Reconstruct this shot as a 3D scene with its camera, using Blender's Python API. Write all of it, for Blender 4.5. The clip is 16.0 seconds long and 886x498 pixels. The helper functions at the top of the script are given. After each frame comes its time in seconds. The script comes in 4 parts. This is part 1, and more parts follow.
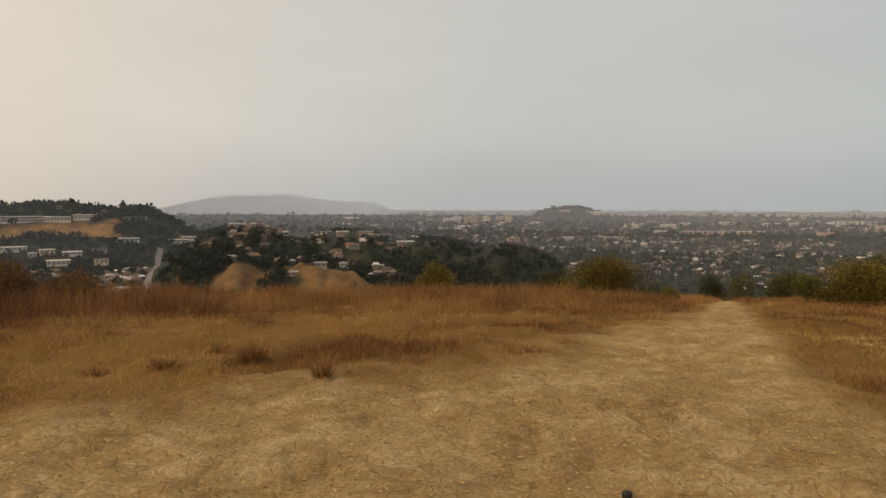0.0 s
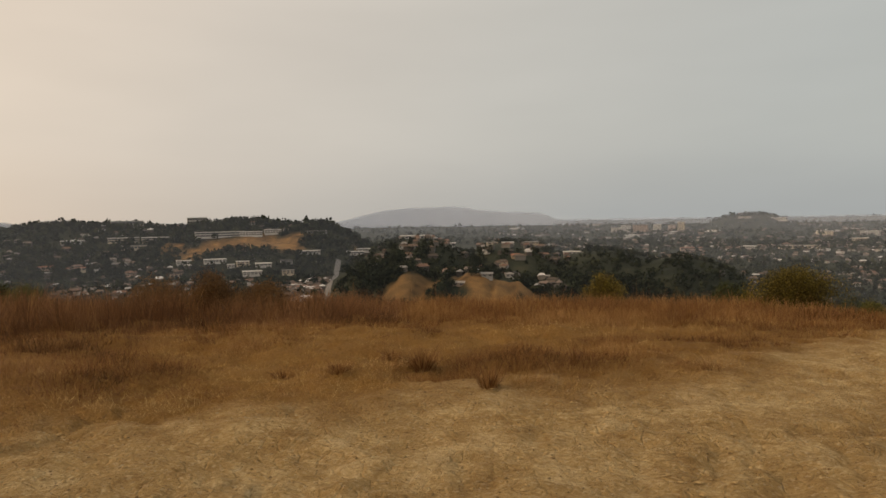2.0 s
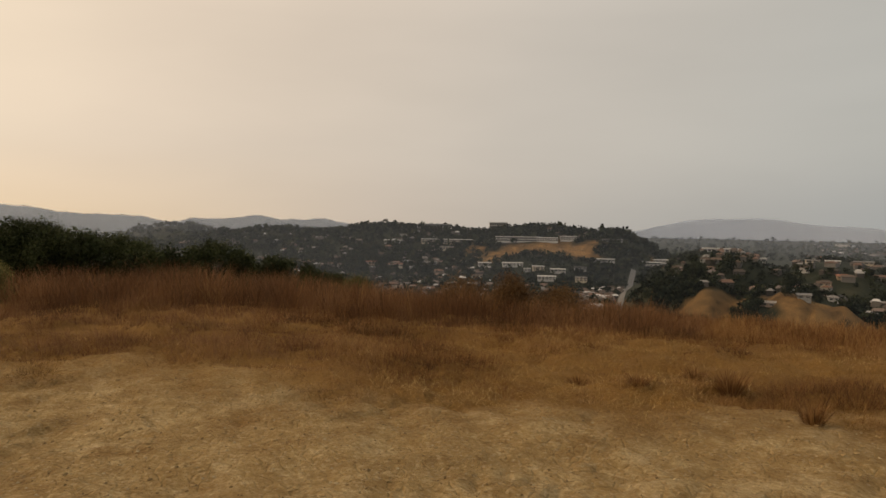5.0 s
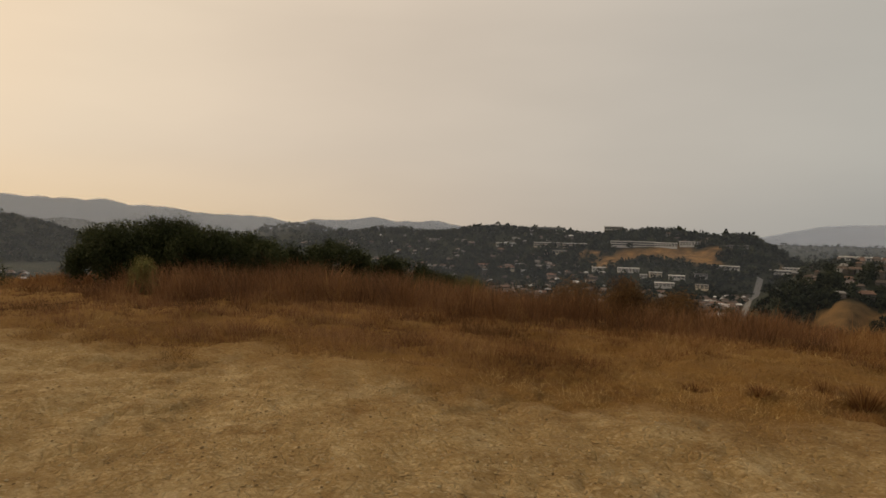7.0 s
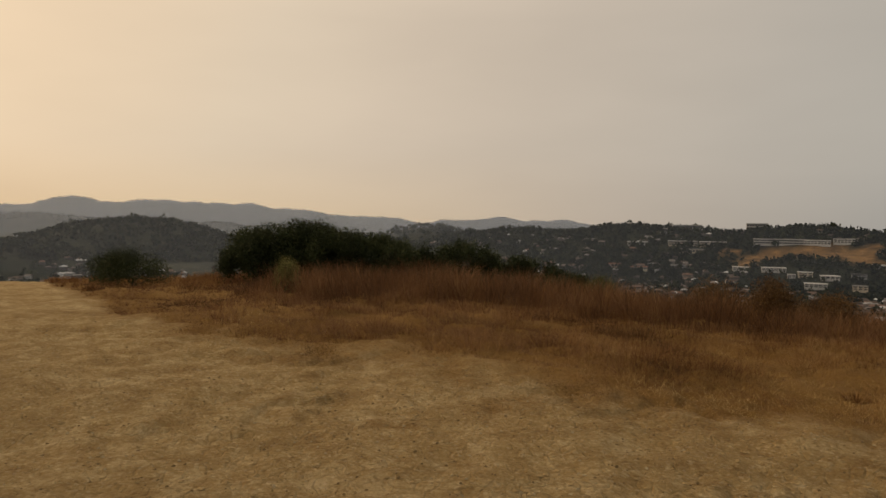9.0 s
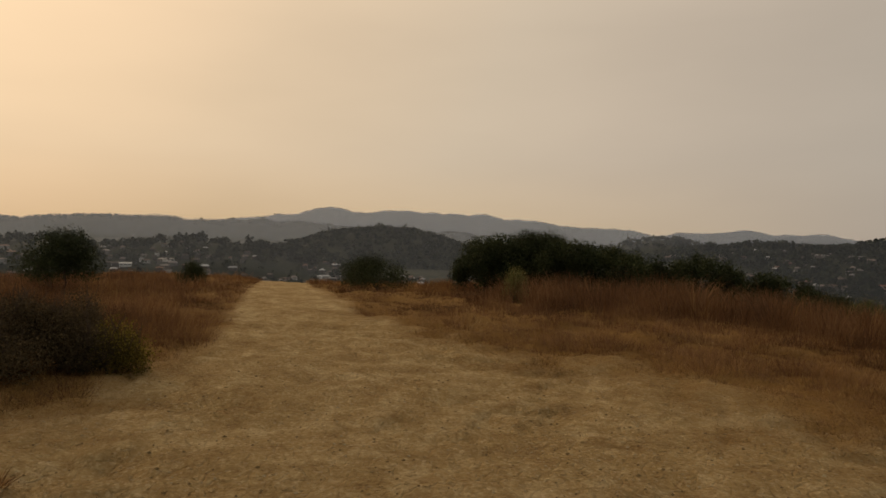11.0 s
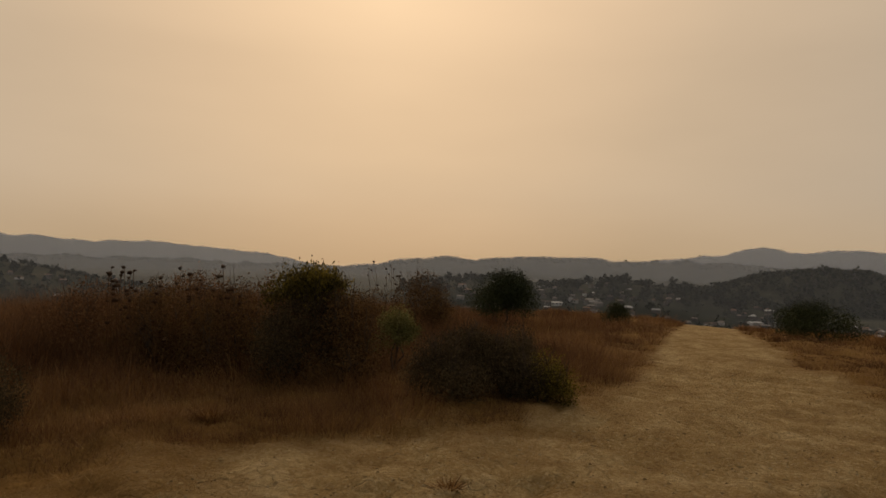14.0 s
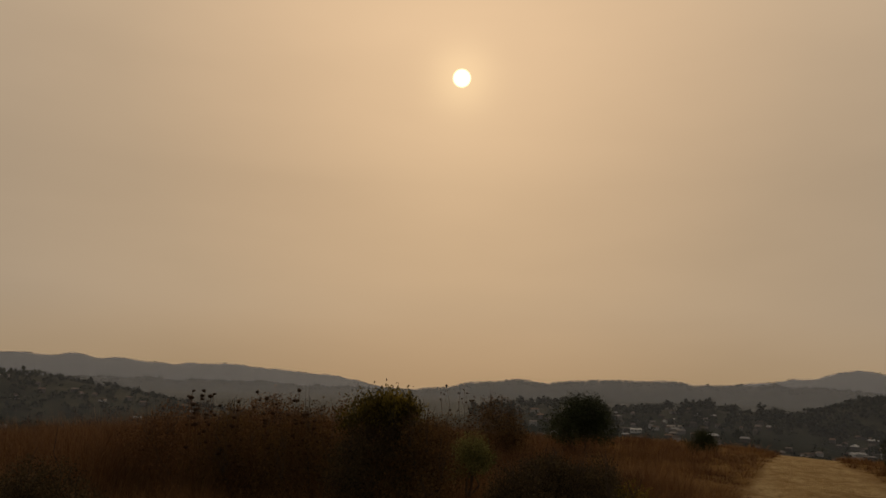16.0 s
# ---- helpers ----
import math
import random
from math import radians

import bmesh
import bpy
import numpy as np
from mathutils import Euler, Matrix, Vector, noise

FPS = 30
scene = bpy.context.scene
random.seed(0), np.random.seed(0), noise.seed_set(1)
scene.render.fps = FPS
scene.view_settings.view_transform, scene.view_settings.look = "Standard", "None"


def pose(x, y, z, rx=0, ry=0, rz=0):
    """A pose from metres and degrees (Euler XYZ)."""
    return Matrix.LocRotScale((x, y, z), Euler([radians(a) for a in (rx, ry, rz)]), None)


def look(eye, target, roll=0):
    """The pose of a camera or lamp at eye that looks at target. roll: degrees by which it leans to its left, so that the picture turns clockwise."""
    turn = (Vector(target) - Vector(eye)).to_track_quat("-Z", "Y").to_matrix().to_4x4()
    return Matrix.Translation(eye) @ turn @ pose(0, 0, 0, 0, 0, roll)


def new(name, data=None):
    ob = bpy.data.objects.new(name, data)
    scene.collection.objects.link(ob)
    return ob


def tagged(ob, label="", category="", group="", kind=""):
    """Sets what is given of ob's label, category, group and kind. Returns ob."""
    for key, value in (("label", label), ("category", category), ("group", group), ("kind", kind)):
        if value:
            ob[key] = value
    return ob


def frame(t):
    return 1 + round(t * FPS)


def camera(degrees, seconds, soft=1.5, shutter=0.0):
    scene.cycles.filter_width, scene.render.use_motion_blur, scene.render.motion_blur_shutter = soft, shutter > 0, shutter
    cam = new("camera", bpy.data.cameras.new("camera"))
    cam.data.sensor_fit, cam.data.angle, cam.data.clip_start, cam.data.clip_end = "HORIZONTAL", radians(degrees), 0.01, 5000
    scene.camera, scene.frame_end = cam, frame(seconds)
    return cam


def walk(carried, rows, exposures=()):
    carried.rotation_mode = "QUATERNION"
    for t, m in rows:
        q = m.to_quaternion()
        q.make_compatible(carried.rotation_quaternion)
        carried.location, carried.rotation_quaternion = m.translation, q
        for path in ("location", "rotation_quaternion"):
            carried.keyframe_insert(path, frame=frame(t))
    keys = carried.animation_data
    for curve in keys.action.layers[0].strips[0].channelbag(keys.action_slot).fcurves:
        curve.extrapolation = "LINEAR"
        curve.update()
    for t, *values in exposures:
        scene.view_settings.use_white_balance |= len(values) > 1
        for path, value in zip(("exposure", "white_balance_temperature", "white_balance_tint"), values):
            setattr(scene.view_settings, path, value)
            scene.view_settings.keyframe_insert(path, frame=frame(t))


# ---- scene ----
cam = camera(65.38, 16.0, soft=1.55)
PATH = [
    (0.0, (0.000, 0.000, 1.600), (0.000, 9.979, 0.955), 0.00),
    (0.5, (0.030, -0.052, 1.617), (-0.433, 9.923, 1.070), -0.37),
    (1.0, (0.048, -0.017, 1.614), (-0.867, 9.932, 1.182), -0.52),
    (1.5, (0.047, -0.003, 1.613), (-1.472, 9.874, 1.240), -0.90),
    (2.0, (-0.002, 0.031, 1.603), (-2.364, 9.737, 1.135), -1.13),
    (2.5, (-0.042, 0.034, 1.597), (-3.337, 9.465, 1.143), -0.94),
    (3.0, (-0.040, 0.006, 1.606), (-3.877, 9.231, 1.200), -0.50),
    (3.5, (-0.062, 0.017, 1.597), (-4.463, 8.988, 1.200), -0.36),
    (4.0, (-0.097, 0.063, 1.592), (-5.127, 8.698, 1.223), 0.04),
    (4.5, (-0.115, 0.058, 1.589), (-5.757, 8.307, 1.231), 0.40),
    (7.0, (-0.040, -0.028, 1.546), (-7.357, 6.781, 1.220), 1.30),
    (7.5, (-0.056, -0.027, 1.548), (-7.675, 6.438, 1.159), 1.24),
    (8.0, (-0.059, -0.037, 1.555), (-7.991, 6.035, 1.106), 1.33),
    (10.5, (-0.027, -0.154, 1.549), (-9.410, 3.297, 1.343), 0.79),
    (11.0, (-0.037, -0.060, 1.559), (-9.760, 2.263, 1.304), 1.43),
    (11.5, (-0.013, 0.020, 1.569), (-9.926, 1.331, 1.453), 0.23),
    (12.0, (-0.058, 0.056, 1.562), (-10.044, 0.560, 1.424), -1.02),
    (12.5, (-0.121, 0.033, 1.544), (-10.087, -0.790, 1.578), -1.12),
    (13.0, (0.003, 0.036, 1.533), (-9.826, -1.804, 1.566), 0.00),
    (13.5, (-0.028, -0.012, 1.525), (-9.677, -2.638, 1.540), 0.50),
    (14.0, (-0.048, -0.044, 1.544), (-9.399, -3.583, 1.743), 1.52),
    (14.5, (-0.050, -0.074, 1.545), (-9.090, -4.315, 2.082), 1.81),
    (15.0, (-0.040, -0.081, 1.553), (-8.911, -4.602, 2.487), 1.68),
    (15.5, (-0.029, -0.088, 1.557), (-8.812, -4.637, 3.030), 1.77),
    (16.0, (-0.017, -0.093, 1.555), (-8.774, -4.522, 3.475), 1.70),
]
EXPOSURES = [(0, 0.20, 6500, 11), (1.5, 0.07, 6500, 11), (3.5, -0.06, 6500, 11), (8, -0.36, 6500, 10), (10.5, -0.60, 6520, 10), (13, -0.95, 6620, 11), (14, -1.03, 6720, 12), (15, -1.22, 6850, 13),
             (16, -1.46, 6950, 13)]
walk(cam, [(t, look(eye, target, roll)) for t, eye, target, roll in PATH], EXPOSURES)

# ---------------------------------------------------------------- light
SUN_AZ, SUN_EL = 115.6, 25.0      # degrees to the left of +y, and above the level
sun_way = Vector((-math.sin(radians(SUN_AZ)) * math.cos(radians(SUN_EL)),
                  math.cos(radians(SUN_AZ)) * math.cos(radians(SUN_EL)), math.sin(radians(SUN_EL))))

world = bpy.data.worlds.new("smoky_sky")
scene.world = world
world.use_nodes = True
nt = world.node_tree
for n in list(nt.nodes):
    nt.nodes.remove(n)


def node(tree, kind, **values):
    n = tree.nodes.new(kind)
    for key, value in values.items():
        if key in n.inputs:
            n.inputs[key].default_value = value
    return n


def math_node(tree, op, a, b=None, c=None, clamp=False):
    n = tree.nodes.new("ShaderNodeMath")
    n.operation, n.use_clamp = op, clamp
    for i, v in enumerate((a, b, c)):
        if v is None:
            continue
        if isinstance(v, (int, float)):
            n.inputs[i].default_value = v
        else:
            tree.links.new(v, n.inputs[i])
    return n.outputs[0]


def ramp(tree, fac, stops):
    n = tree.nodes.new("ShaderNodeValToRGB")
    e = n.color_ramp.elements
    while len(e) > 1:
        e.remove(e[-1])
    e[0].position, e[0].color = stops[0][0], (*stops[0][1], 1)
    for p, col in stops[1:]:
        k = e.new(p)
        k.color = (*col, 1)
    if fac is not None:
        tree.links.new(fac, n.inputs[0])
    return n.outputs[0]


def mix_rgb(tree, fac, a, b, blend="MIX"):
    n = tree.nodes.new("ShaderNodeMix")
    n.data_type, n.blend_type = "RGBA", blend
    for sock, v in ((n.inputs[0], fac), (n.inputs[6], a), (n.inputs[7], b)):
        if isinstance(v, (int, float)):
            sock.default_value = v
        elif isinstance(v, tuple):
            sock.default_value = (*v, 1)
        else:
            tree.links.new(v, sock)
    return n.outputs[2]


# wildfire smoke: cream towards the sun, grey away from it, over a thin share of clear sky
coord = nt.nodes.new("ShaderNodeTexCoord")
dot = nt.nodes.new("ShaderNodeVectorMath")
dot.operation = "DOT_PRODUCT"
nt.links.new(coord.outputs["Generated"], dot.inputs[0])
dot.inputs[1].default_value = sun_way
near_sun = dot.outputs["Value"]
sep = nt.nodes.new("ShaderNodeSeparateXYZ")
nt.links.new(coord.outputs["Generated"], sep.inputs[0])
half = math_node(nt, "MULTIPLY_ADD", near_sun, 0.5, 0.5)
smoke = ramp(nt, half, [(0.0, (0.43, 0.46, 0.44)), (0.25, (0.475, 0.487, 0.458)), (0.42, (0.555, 0.535, 0.482)), (0.58, (0.665, 0.60, 0.515)), (0.72, (0.785, 0.665, 0.535)),
                        (0.80, (0.89, 0.735, 0.57)), (0.87, (1.00, 0.815, 0.605)), (0.95, (1.17, 0.89, 0.60)), (1.0, (1.45, 1.03, 0.64))])
low = ramp(nt, half, [(0.0, (0.375, 0.403, 0.400)), (0.3, (0.415, 0.425, 0.41)), (0.5, (0.525, 0.49, 0.435)), (0.65, (0.69, 0.58, 0.465)),
                      (0.85, (0.98, 0.74, 0.47)), (0.93, (1.02, 0.73, 0.43)), (1.0, (1.5, 0.98, 0.54))])
rise = math_node(nt, "SMOOTH_MIN", math_node(nt, "MULTIPLY", math_node(nt, "ABSOLUTE", sep.outputs[2]), 10.0), 1.0, 0.3)
cloudy = nt.nodes.new("ShaderNodeTexNoise")
stretch = nt.nodes.new("ShaderNodeMapping")
stretch.inputs["Scale"].default_value = (1.6, 1.6, 6.0)
nt.links.new(coord.outputs["Generated"], stretch.inputs[0])
nt.links.new(stretch.outputs[0], cloudy.inputs["Vector"])
cloudy.inputs["Scale"].default_value, cloudy.inputs["Detail"].default_value = 1.3, 4.0
sky_col = mix_rgb(nt, rise, low, smoke)
veil = math_node(nt, "MULTIPLY_ADD", cloudy.outputs[0], 0.20, 0.90)
# the smoke is thinner, and so lighter, overhead
veil = math_node(nt, "MULTIPLY", veil, math_node(nt, "MULTIPLY_ADD", math_node(nt, "MULTIPLY_ADD", sep.outputs[2], 4.5, -1.25, True), 0.28, 1.0))
sky_col = mix_rgb(nt, 1.0, sky_col, veil, "MULTIPLY")
disc = math_node(nt, "MULTIPLY_ADD", near_sun, 1 / 0.00006, -0.99991 / 0.00006, True)
halo = math_node(nt, "POWER", math_node(nt, "MAXIMUM", near_sun, 0.0), 1100.0)
glow = math_node(nt, "ADD", math_node(nt, "MULTIPLY", disc, 10.0), math_node(nt, "MULTIPLY", halo, 0.5))
sky_col = mix_rgb(nt, 1.0, sky_col, mix_rgb(nt, 1.0, (1.0, 0.80, 0.42), glow, "MULTIPLY"), "ADD")
clear = nt.nodes.new("ShaderNodeTexSky")
clear.sky_type, clear.sun_disc = "NISHITA", False
clear.sun_elevation, clear.sun_rotation = radians(SUN_EL), radians(-SUN_AZ)
clear.dust_density, clear.air_density = 6.0, 1.5
smoke_bg, clear_bg = nt.nodes.new("ShaderNodeBackground"), nt.nodes.new("ShaderNodeBackground")
nt.links.new(sky_col, smoke_bg.inputs[0])
nt.links.new(clear.outputs[0], clear_bg.inputs[0])
smoke_bg.inputs[1].default_value, clear_bg.inputs[1].default_value = 1.0, 0.08
both = nt.nodes.new("ShaderNodeMixShader")
both.inputs[0].default_value = 0.06
out = nt.nodes.new("ShaderNodeOutputWorld")
nt.links.new(smoke_bg.outputs[0], both.inputs[1])
nt.links.new(clear_bg.outputs[0], both.inputs[2])
nt.links.new(both.outputs[0], out.inputs[0])

sun = new("sun", bpy.data.lights.new("sun", "SUN"))
sun.data.energy, sun.data.angle, sun.data.color = 1.0, radians(5), (1.0, 0.74, 0.45)
sun.matrix_world = look(sun_way * 100, (0, 0, 0))


# ---------------------------------------------------------------- materials
def material(name, rough=0.9, spec=0.2):
    m = bpy.data.materials.new(name)
    m.use_nodes = True
    b = m.node_tree.nodes["Principled BSDF"]
    b.inputs["Roughness"].default_value = rough
    b.inputs["Specular IOR Level"].default_value = spec
    return m, m.node_tree, b


def noise_out(tree, scale, detail=4.0, rough=0.55, vec=None, distort=0.0):
    n = tree.nodes.new("ShaderNodeTexNoise")
    n.inputs["Scale"].default_value, n.inputs["Detail"].default_value = scale, detail
    n.inputs["Roughness"].default_value, n.inputs["Distortion"].default_value = rough, distort
    if vec is None:
        vec = tree.nodes.new("ShaderNodeNewGeometry").outputs["Position"]
    tree.links.new(vec, n.inputs["Vector"])
    return n.outputs[0]


def attr(tree, name):
    n = tree.nodes.new("ShaderNodeAttribute")
    n.attribute_name = name
    return n.outputs["Fac"]


def bump(tree, bsdf, height, strength, distance):
    n = tree.nodes.new("ShaderNodeBump")
    n.inputs["Strength"].default_value, n.inputs["Distance"].default_value = strength, distance
    tree.links.new(height, n.inputs["Height"])
    tree.links.new(n.outputs[0], bsdf.inputs["Normal"])


def tinted(name, dark, mid, light, rough=0.85, thin=0.0, grain=6.0):
    """A matt material whose colour varies from piece to piece (the attribute tint) and by a fine grain."""
    m, t, b = material(name, rough, 0.15)
    f = math_node(t, "MULTIPLY_ADD", noise_out(t, grain, 3.0), 0.5, math_node(t, "MULTIPLY_ADD", attr(t, "tint"), 0.9, -0.2), True)
    col = ramp(t, f, [(0.0, dark), (0.5, mid), (1.0, light)])
    t.links.new(col, b.inputs["Base Color"])
    if thin:
        tr = t.nodes.new("ShaderNodeBsdfTranslucent")
        t.links.new(col, tr.inputs[0])
        mx = t.nodes.new("ShaderNodeMixShader")
        mx.inputs[0].default_value = thin
        t.links.new(b.outputs[0], mx.inputs[1])
        t.links.new(tr.outputs[0], mx.inputs[2])
        t.links.new(mx.outputs[0], t.nodes["Material Output"].inputs[0])
    return m


def plain(name, colour, rough=0.7, vary=0.25, scale=0.6):
    """Paint, plaster or roofing with patchy dirt, and a shade of its own for each object."""
    m, t, b = material(name, rough, 0.25)
    info = t.nodes.new("ShaderNodeObjectInfo")
    f = math_node(t, "MULTIPLY_ADD", noise_out(t, scale, 5.0), 0.7, math_node(t, "MULTIPLY", info.outputs["Random"], 0.4))
    c0 = tuple(c * (1 - vary) for c in colour)
    c1 = tuple(min(1, c * (1 + vary)) for c in colour)
    t.links.new(ramp(t, f, [(0.2, c0), (0.9, c1)]), b.inputs["Base Color"])
    return m


# the ground: trodden clay, straw litter, and the dry hills and woods of the distance
M_GROUND, t, b = material("dry_hill_ground", 0.95, 0.1)
p = t.nodes.new("ShaderNodeNewGeometry").outputs["Position"]
big, mid, fine = noise_out(t, 0.35, 3.0, vec=p), noise_out(t, 3.0, 6.0, 0.7, vec=p, distort=0.15), noise_out(t, 26.0, 6.0, 0.75, vec=p)
grit = noise_out(t, 120.0, 2.0, 0.6, vec=p)
patchy = noise_out(t, 0.8, 6.0, 0.65, vec=p, distort=0.2)
clods = t.nodes.new("ShaderNodeTexVoronoi")
clods.feature = "DISTANCE_TO_EDGE"
clods.inputs["Scale"].default_value, clods.inputs["Randomness"].default_value = 7.0, 1.0
wavy = t.nodes.new("ShaderNodeVectorMath")
wavy.operation = "MULTIPLY_ADD"
warp = t.nodes.new("ShaderNodeTexNoise")
warp.inputs["Scale"].default_value = 5.0
t.links.new(p, warp.inputs["Vector"])
t.links.new(warp.outputs["Color"], wavy.inputs[0])
wavy.inputs[1].default_value = (0.25, 0.25, 0.25)
t.links.new(p, wavy.inputs[2])
t.links.new(wavy.outputs[0], clods.inputs["Vector"])
cracks = math_node(t, "MULTIPLY", clods.outputs["Distance"], 9.0, clamp=True)
f1 = math_node(t, "MULTIPLY_ADD", fine, 1.0, math_node(t, "MULTIPLY_ADD", mid, 1.3, math_node(t, "MULTIPLY_ADD", patchy, 1.0, -1.2)), True)
clay0 = ramp(t, f1, [(0.0, (0.15, 0.085, 0.029)), (0.20, (0.31, 0.189, 0.067)), (0.45, (0.46, 0.312, 0.130)), (0.72, (0.70, 0.53, 0.285))])
dry = math_node(t, "MULTIPLY_ADD", patchy, 3.2, -1.45, True)
bits = t.nodes.new("ShaderNodeTexVoronoi")
bits.inputs["Scale"].default_value = 42.0
t.links.new(p, bits.inputs["Vector"])
shade = t.nodes.new("ShaderNodeSeparateColor")
t.links.new(bits.outputs["Color"], shade.inputs[0])
clay1 = mix_rgb(t, 0.28, clay0, ramp(t, shade.outputs[0], [(0.0, (0.20, 0.12, 0.05)), (0.12, (0.40, 0.272, 0.125)), (0.7, (0.46, 0.32, 0.15)), (0.9, (0.62, 0.475, 0.28)), (1.0, (0.80, 0.67, 0.46))]))
clay = mix_rgb(t, math_node(t, "MULTIPLY", math_node(t, "SUBTRACT", 1.0, cracks), math_node(t, "MULTIPLY", dry, 0.35)), clay1, (0.16, 0.10, 0.04))
# dark patches: shade between the clay's lumps painted in, along with darker dirt
hollow_shade = math_node(t, "MULTIPLY_ADD", noise_out(t, 8.5, 5.0, 0.68, vec=p, distort=0.6), 8.0, -4.55, True)
shade_and_dirt = math_node(t, "MULTIPLY", hollow_shade, math_node(t, "MULTIPLY_ADD", big, 2.2, -0.55, True))
clay = mix_rgb(t, math_node(t, "MULTIPLY", shade_and_dirt, 0.5), clay, (0.17, 0.115, 0.048))
f2 = math_node(t, "MULTIPLY_ADD", fine, 0.8, math_node(t, "MULTIPLY_ADD", big, 0.7, -0.3), True)
straw = ramp(t, f2, [(0.1, (0.095, 0.046, 0.014)), (0.4, (0.23, 0.124, 0.036)), (0.7, (0.37, 0.216, 0.068)), (1.0, (0.52, 0.32, 0.12))])
litter = math_node(t, "MULTIPLY_ADD", noise_out(t, 1.7, 6.0, 0.72, vec=p), 5.0, -2.75, True)
litter = math_node(t, "MULTIPLY", litter, 0.75)
near_col = mix_rgb(t, math_node(t, "MULTIPLY", attr(t, "trodden"), math_node(t, "SUBTRACT", 1.0, litter)), straw, clay)
f3 = noise_out(t, 0.02, 6.0, 0.6, vec=p)
woods = ramp(t, f3, [(0.3, (0.012, 0.016, 0.010)), (0.6, (0.026, 0.030, 0.018)), (0.85, (0.065, 0.058, 0.034))])
gold = ramp(t, noise_out(t, 0.06, 5.0, vec=p), [(0.25, (0.040, 0.028, 0.014)), (0.45, (0.125, 0.074, 0.030)), (0.7, (0.23, 0.135, 0.052))])
far_col = mix_rgb(t, attr(t, "golden"), woods, gold)
t.links.new(mix_rgb(t, attr(t, "valley"), near_col, far_col), b.inputs["Base Color"])
bump(t, b, math_node(t, "ADD", math_node(t, "MULTIPLY_ADD", cracks, 0.45, fine), math_node(t, "MULTIPLY", grit, 0.35)), 1.0, 0.070)

M_STRAW = tinted("short_straw", (0.12, 0.067, 0.020), (0.33, 0.194, 0.060), (0.52, 0.37, 0.15), thin=0.3)
M_RUSSET = tinted("russet_grass", (0.080, 0.036, 0.015), (0.205, 0.103, 0.036), (0.37, 0.222, 0.088), thin=0.35)
M_DEADWEED = tinted("dead_weed", (0.052, 0.027, 0.013), (0.142, 0.070, 0.031), (0.25, 0.138, 0.064), thin=0.3)
M_OAK = tinted("oak_leaf", (0.015, 0.019, 0.008), (0.032, 0.040, 0.013), (0.060, 0.066, 0.022), rough=0.75, thin=0.15)
M_BRUSH = tinted("brush_leaf", (0.022, 0.027, 0.008), (0.066, 0.070, 0.018), (0.16, 0.14, 0.034), rough=0.7, thin=0.25)
M_YELLOW = tinted("yellowing_leaf", (0.026, 0.023, 0.006), (0.09, 0.070, 0.014), (0.30, 0.225, 0.04), rough=0.7, thin=0.5)
M_RUST = tinted("rusty_leaf", (0.045, 0.026, 0.012), (0.115, 0.063, 0.025), (0.19, 0.11, 0.040), rough=0.85, thin=0.3)
M_SCRUB = tinted("dark_scrub_leaf", (0.030, 0.022, 0.012), (0.078, 0.056, 0.028), (0.16, 0.112, 0.055), rough=0.85, thin=0.3)
M_PALE = tinted("pale_sage_leaf", (0.06, 0.06, 0.020), (0.15, 0.14, 0.045), (0.27, 0.24, 0.09), rough=0.8, thin=0.35)
M_BARK = plain("grey_brown_bark", (0.075, 0.052, 0.034), 0.95, 0.4, 9.0)
M_FARTREE = tinted("far_tree_leaf", (0.008, 0.013, 0.008), (0.018, 0.025, 0.014), (0.040, 0.046, 0.024), rough=0.9, grain=0.25)
M_STONE = plain("pale_pebble", (0.44, 0.34, 0.19), 0.9, 0.35, 30.0)
M_CRUST = plain("pale_clay_crust", (0.35, 0.24, 0.105), 0.95, 0.35, 9.0)
M_CLOD = plain("dark_clay_crumb", (0.19, 0.125, 0.055), 0.95, 0.4, 30.0)
M_POST = plain("black_post_paint", (0.012, 0.012, 0.013), 0.45, 0.3, 20.0)
M_WALLS = [plain("wall_white", (0.46, 0.44, 0.41)), plain("wall_cream", (0.50, 0.42, 0.31)), plain("wall_tan", (0.33, 0.25, 0.17)),
           plain("wall_grey", (0.30, 0.29, 0.27)), plain("wall_brown", (0.13, 0.09, 0.06)), plain("wall_pink", (0.40, 0.30, 0.24))]
M_ROOFS = [plain("roof_grey", (0.20, 0.185, 0.17)), plain("roof_brown", (0.12, 0.08, 0.055)), plain("roof_red", (0.25, 0.11, 0.065)),
           plain("roof_dark", (0.055, 0.052, 0.05)), plain("roof_white", (0.55, 0.53, 0.50))]
M_PANE, t, b = material("window_pane", 0.12, 0.5)
b.inputs["Base Color"].default_value = (0.07, 0.075, 0.08, 1)
M_ROAD = plain("worn_asphalt", (0.16, 0.155, 0.15), 0.9, 0.25, 0.3)

# ---------------------------------------------------------------- the land
def hashed(ix, iy, seed):
    h = (ix * 374761393 + iy * 668265263 + seed * 974711) & 0x7FFFFFFF
    h = ((h ^ (h >> 13)) * 1274126177) & 0x7FFFFFFF
    return ((h ^ (h >> 16)) & 0xFFFF) / 65535.0


def lattice(x, y, seed=0):
    """Smooth value noise from 0 to 1 over arrays of places."""
    ix, iy = np.floor(x).astype(np.int64), np.floor(y).astype(np.int64)
    fx, fy = x - ix, y - iy
    fx, fy = fx * fx * (3 - 2 * fx), fy * fy * (3 - 2 * fy)
    a, b2 = hashed(ix, iy, seed), hashed(ix + 1, iy, seed)
    c, d = hashed(ix, iy + 1, seed), hashed(ix + 1, iy + 1, seed)
    return (a * (1 - fx) + b2 * fx) * (1 - fy) + (c * (1 - fx) + d * fx) * fy


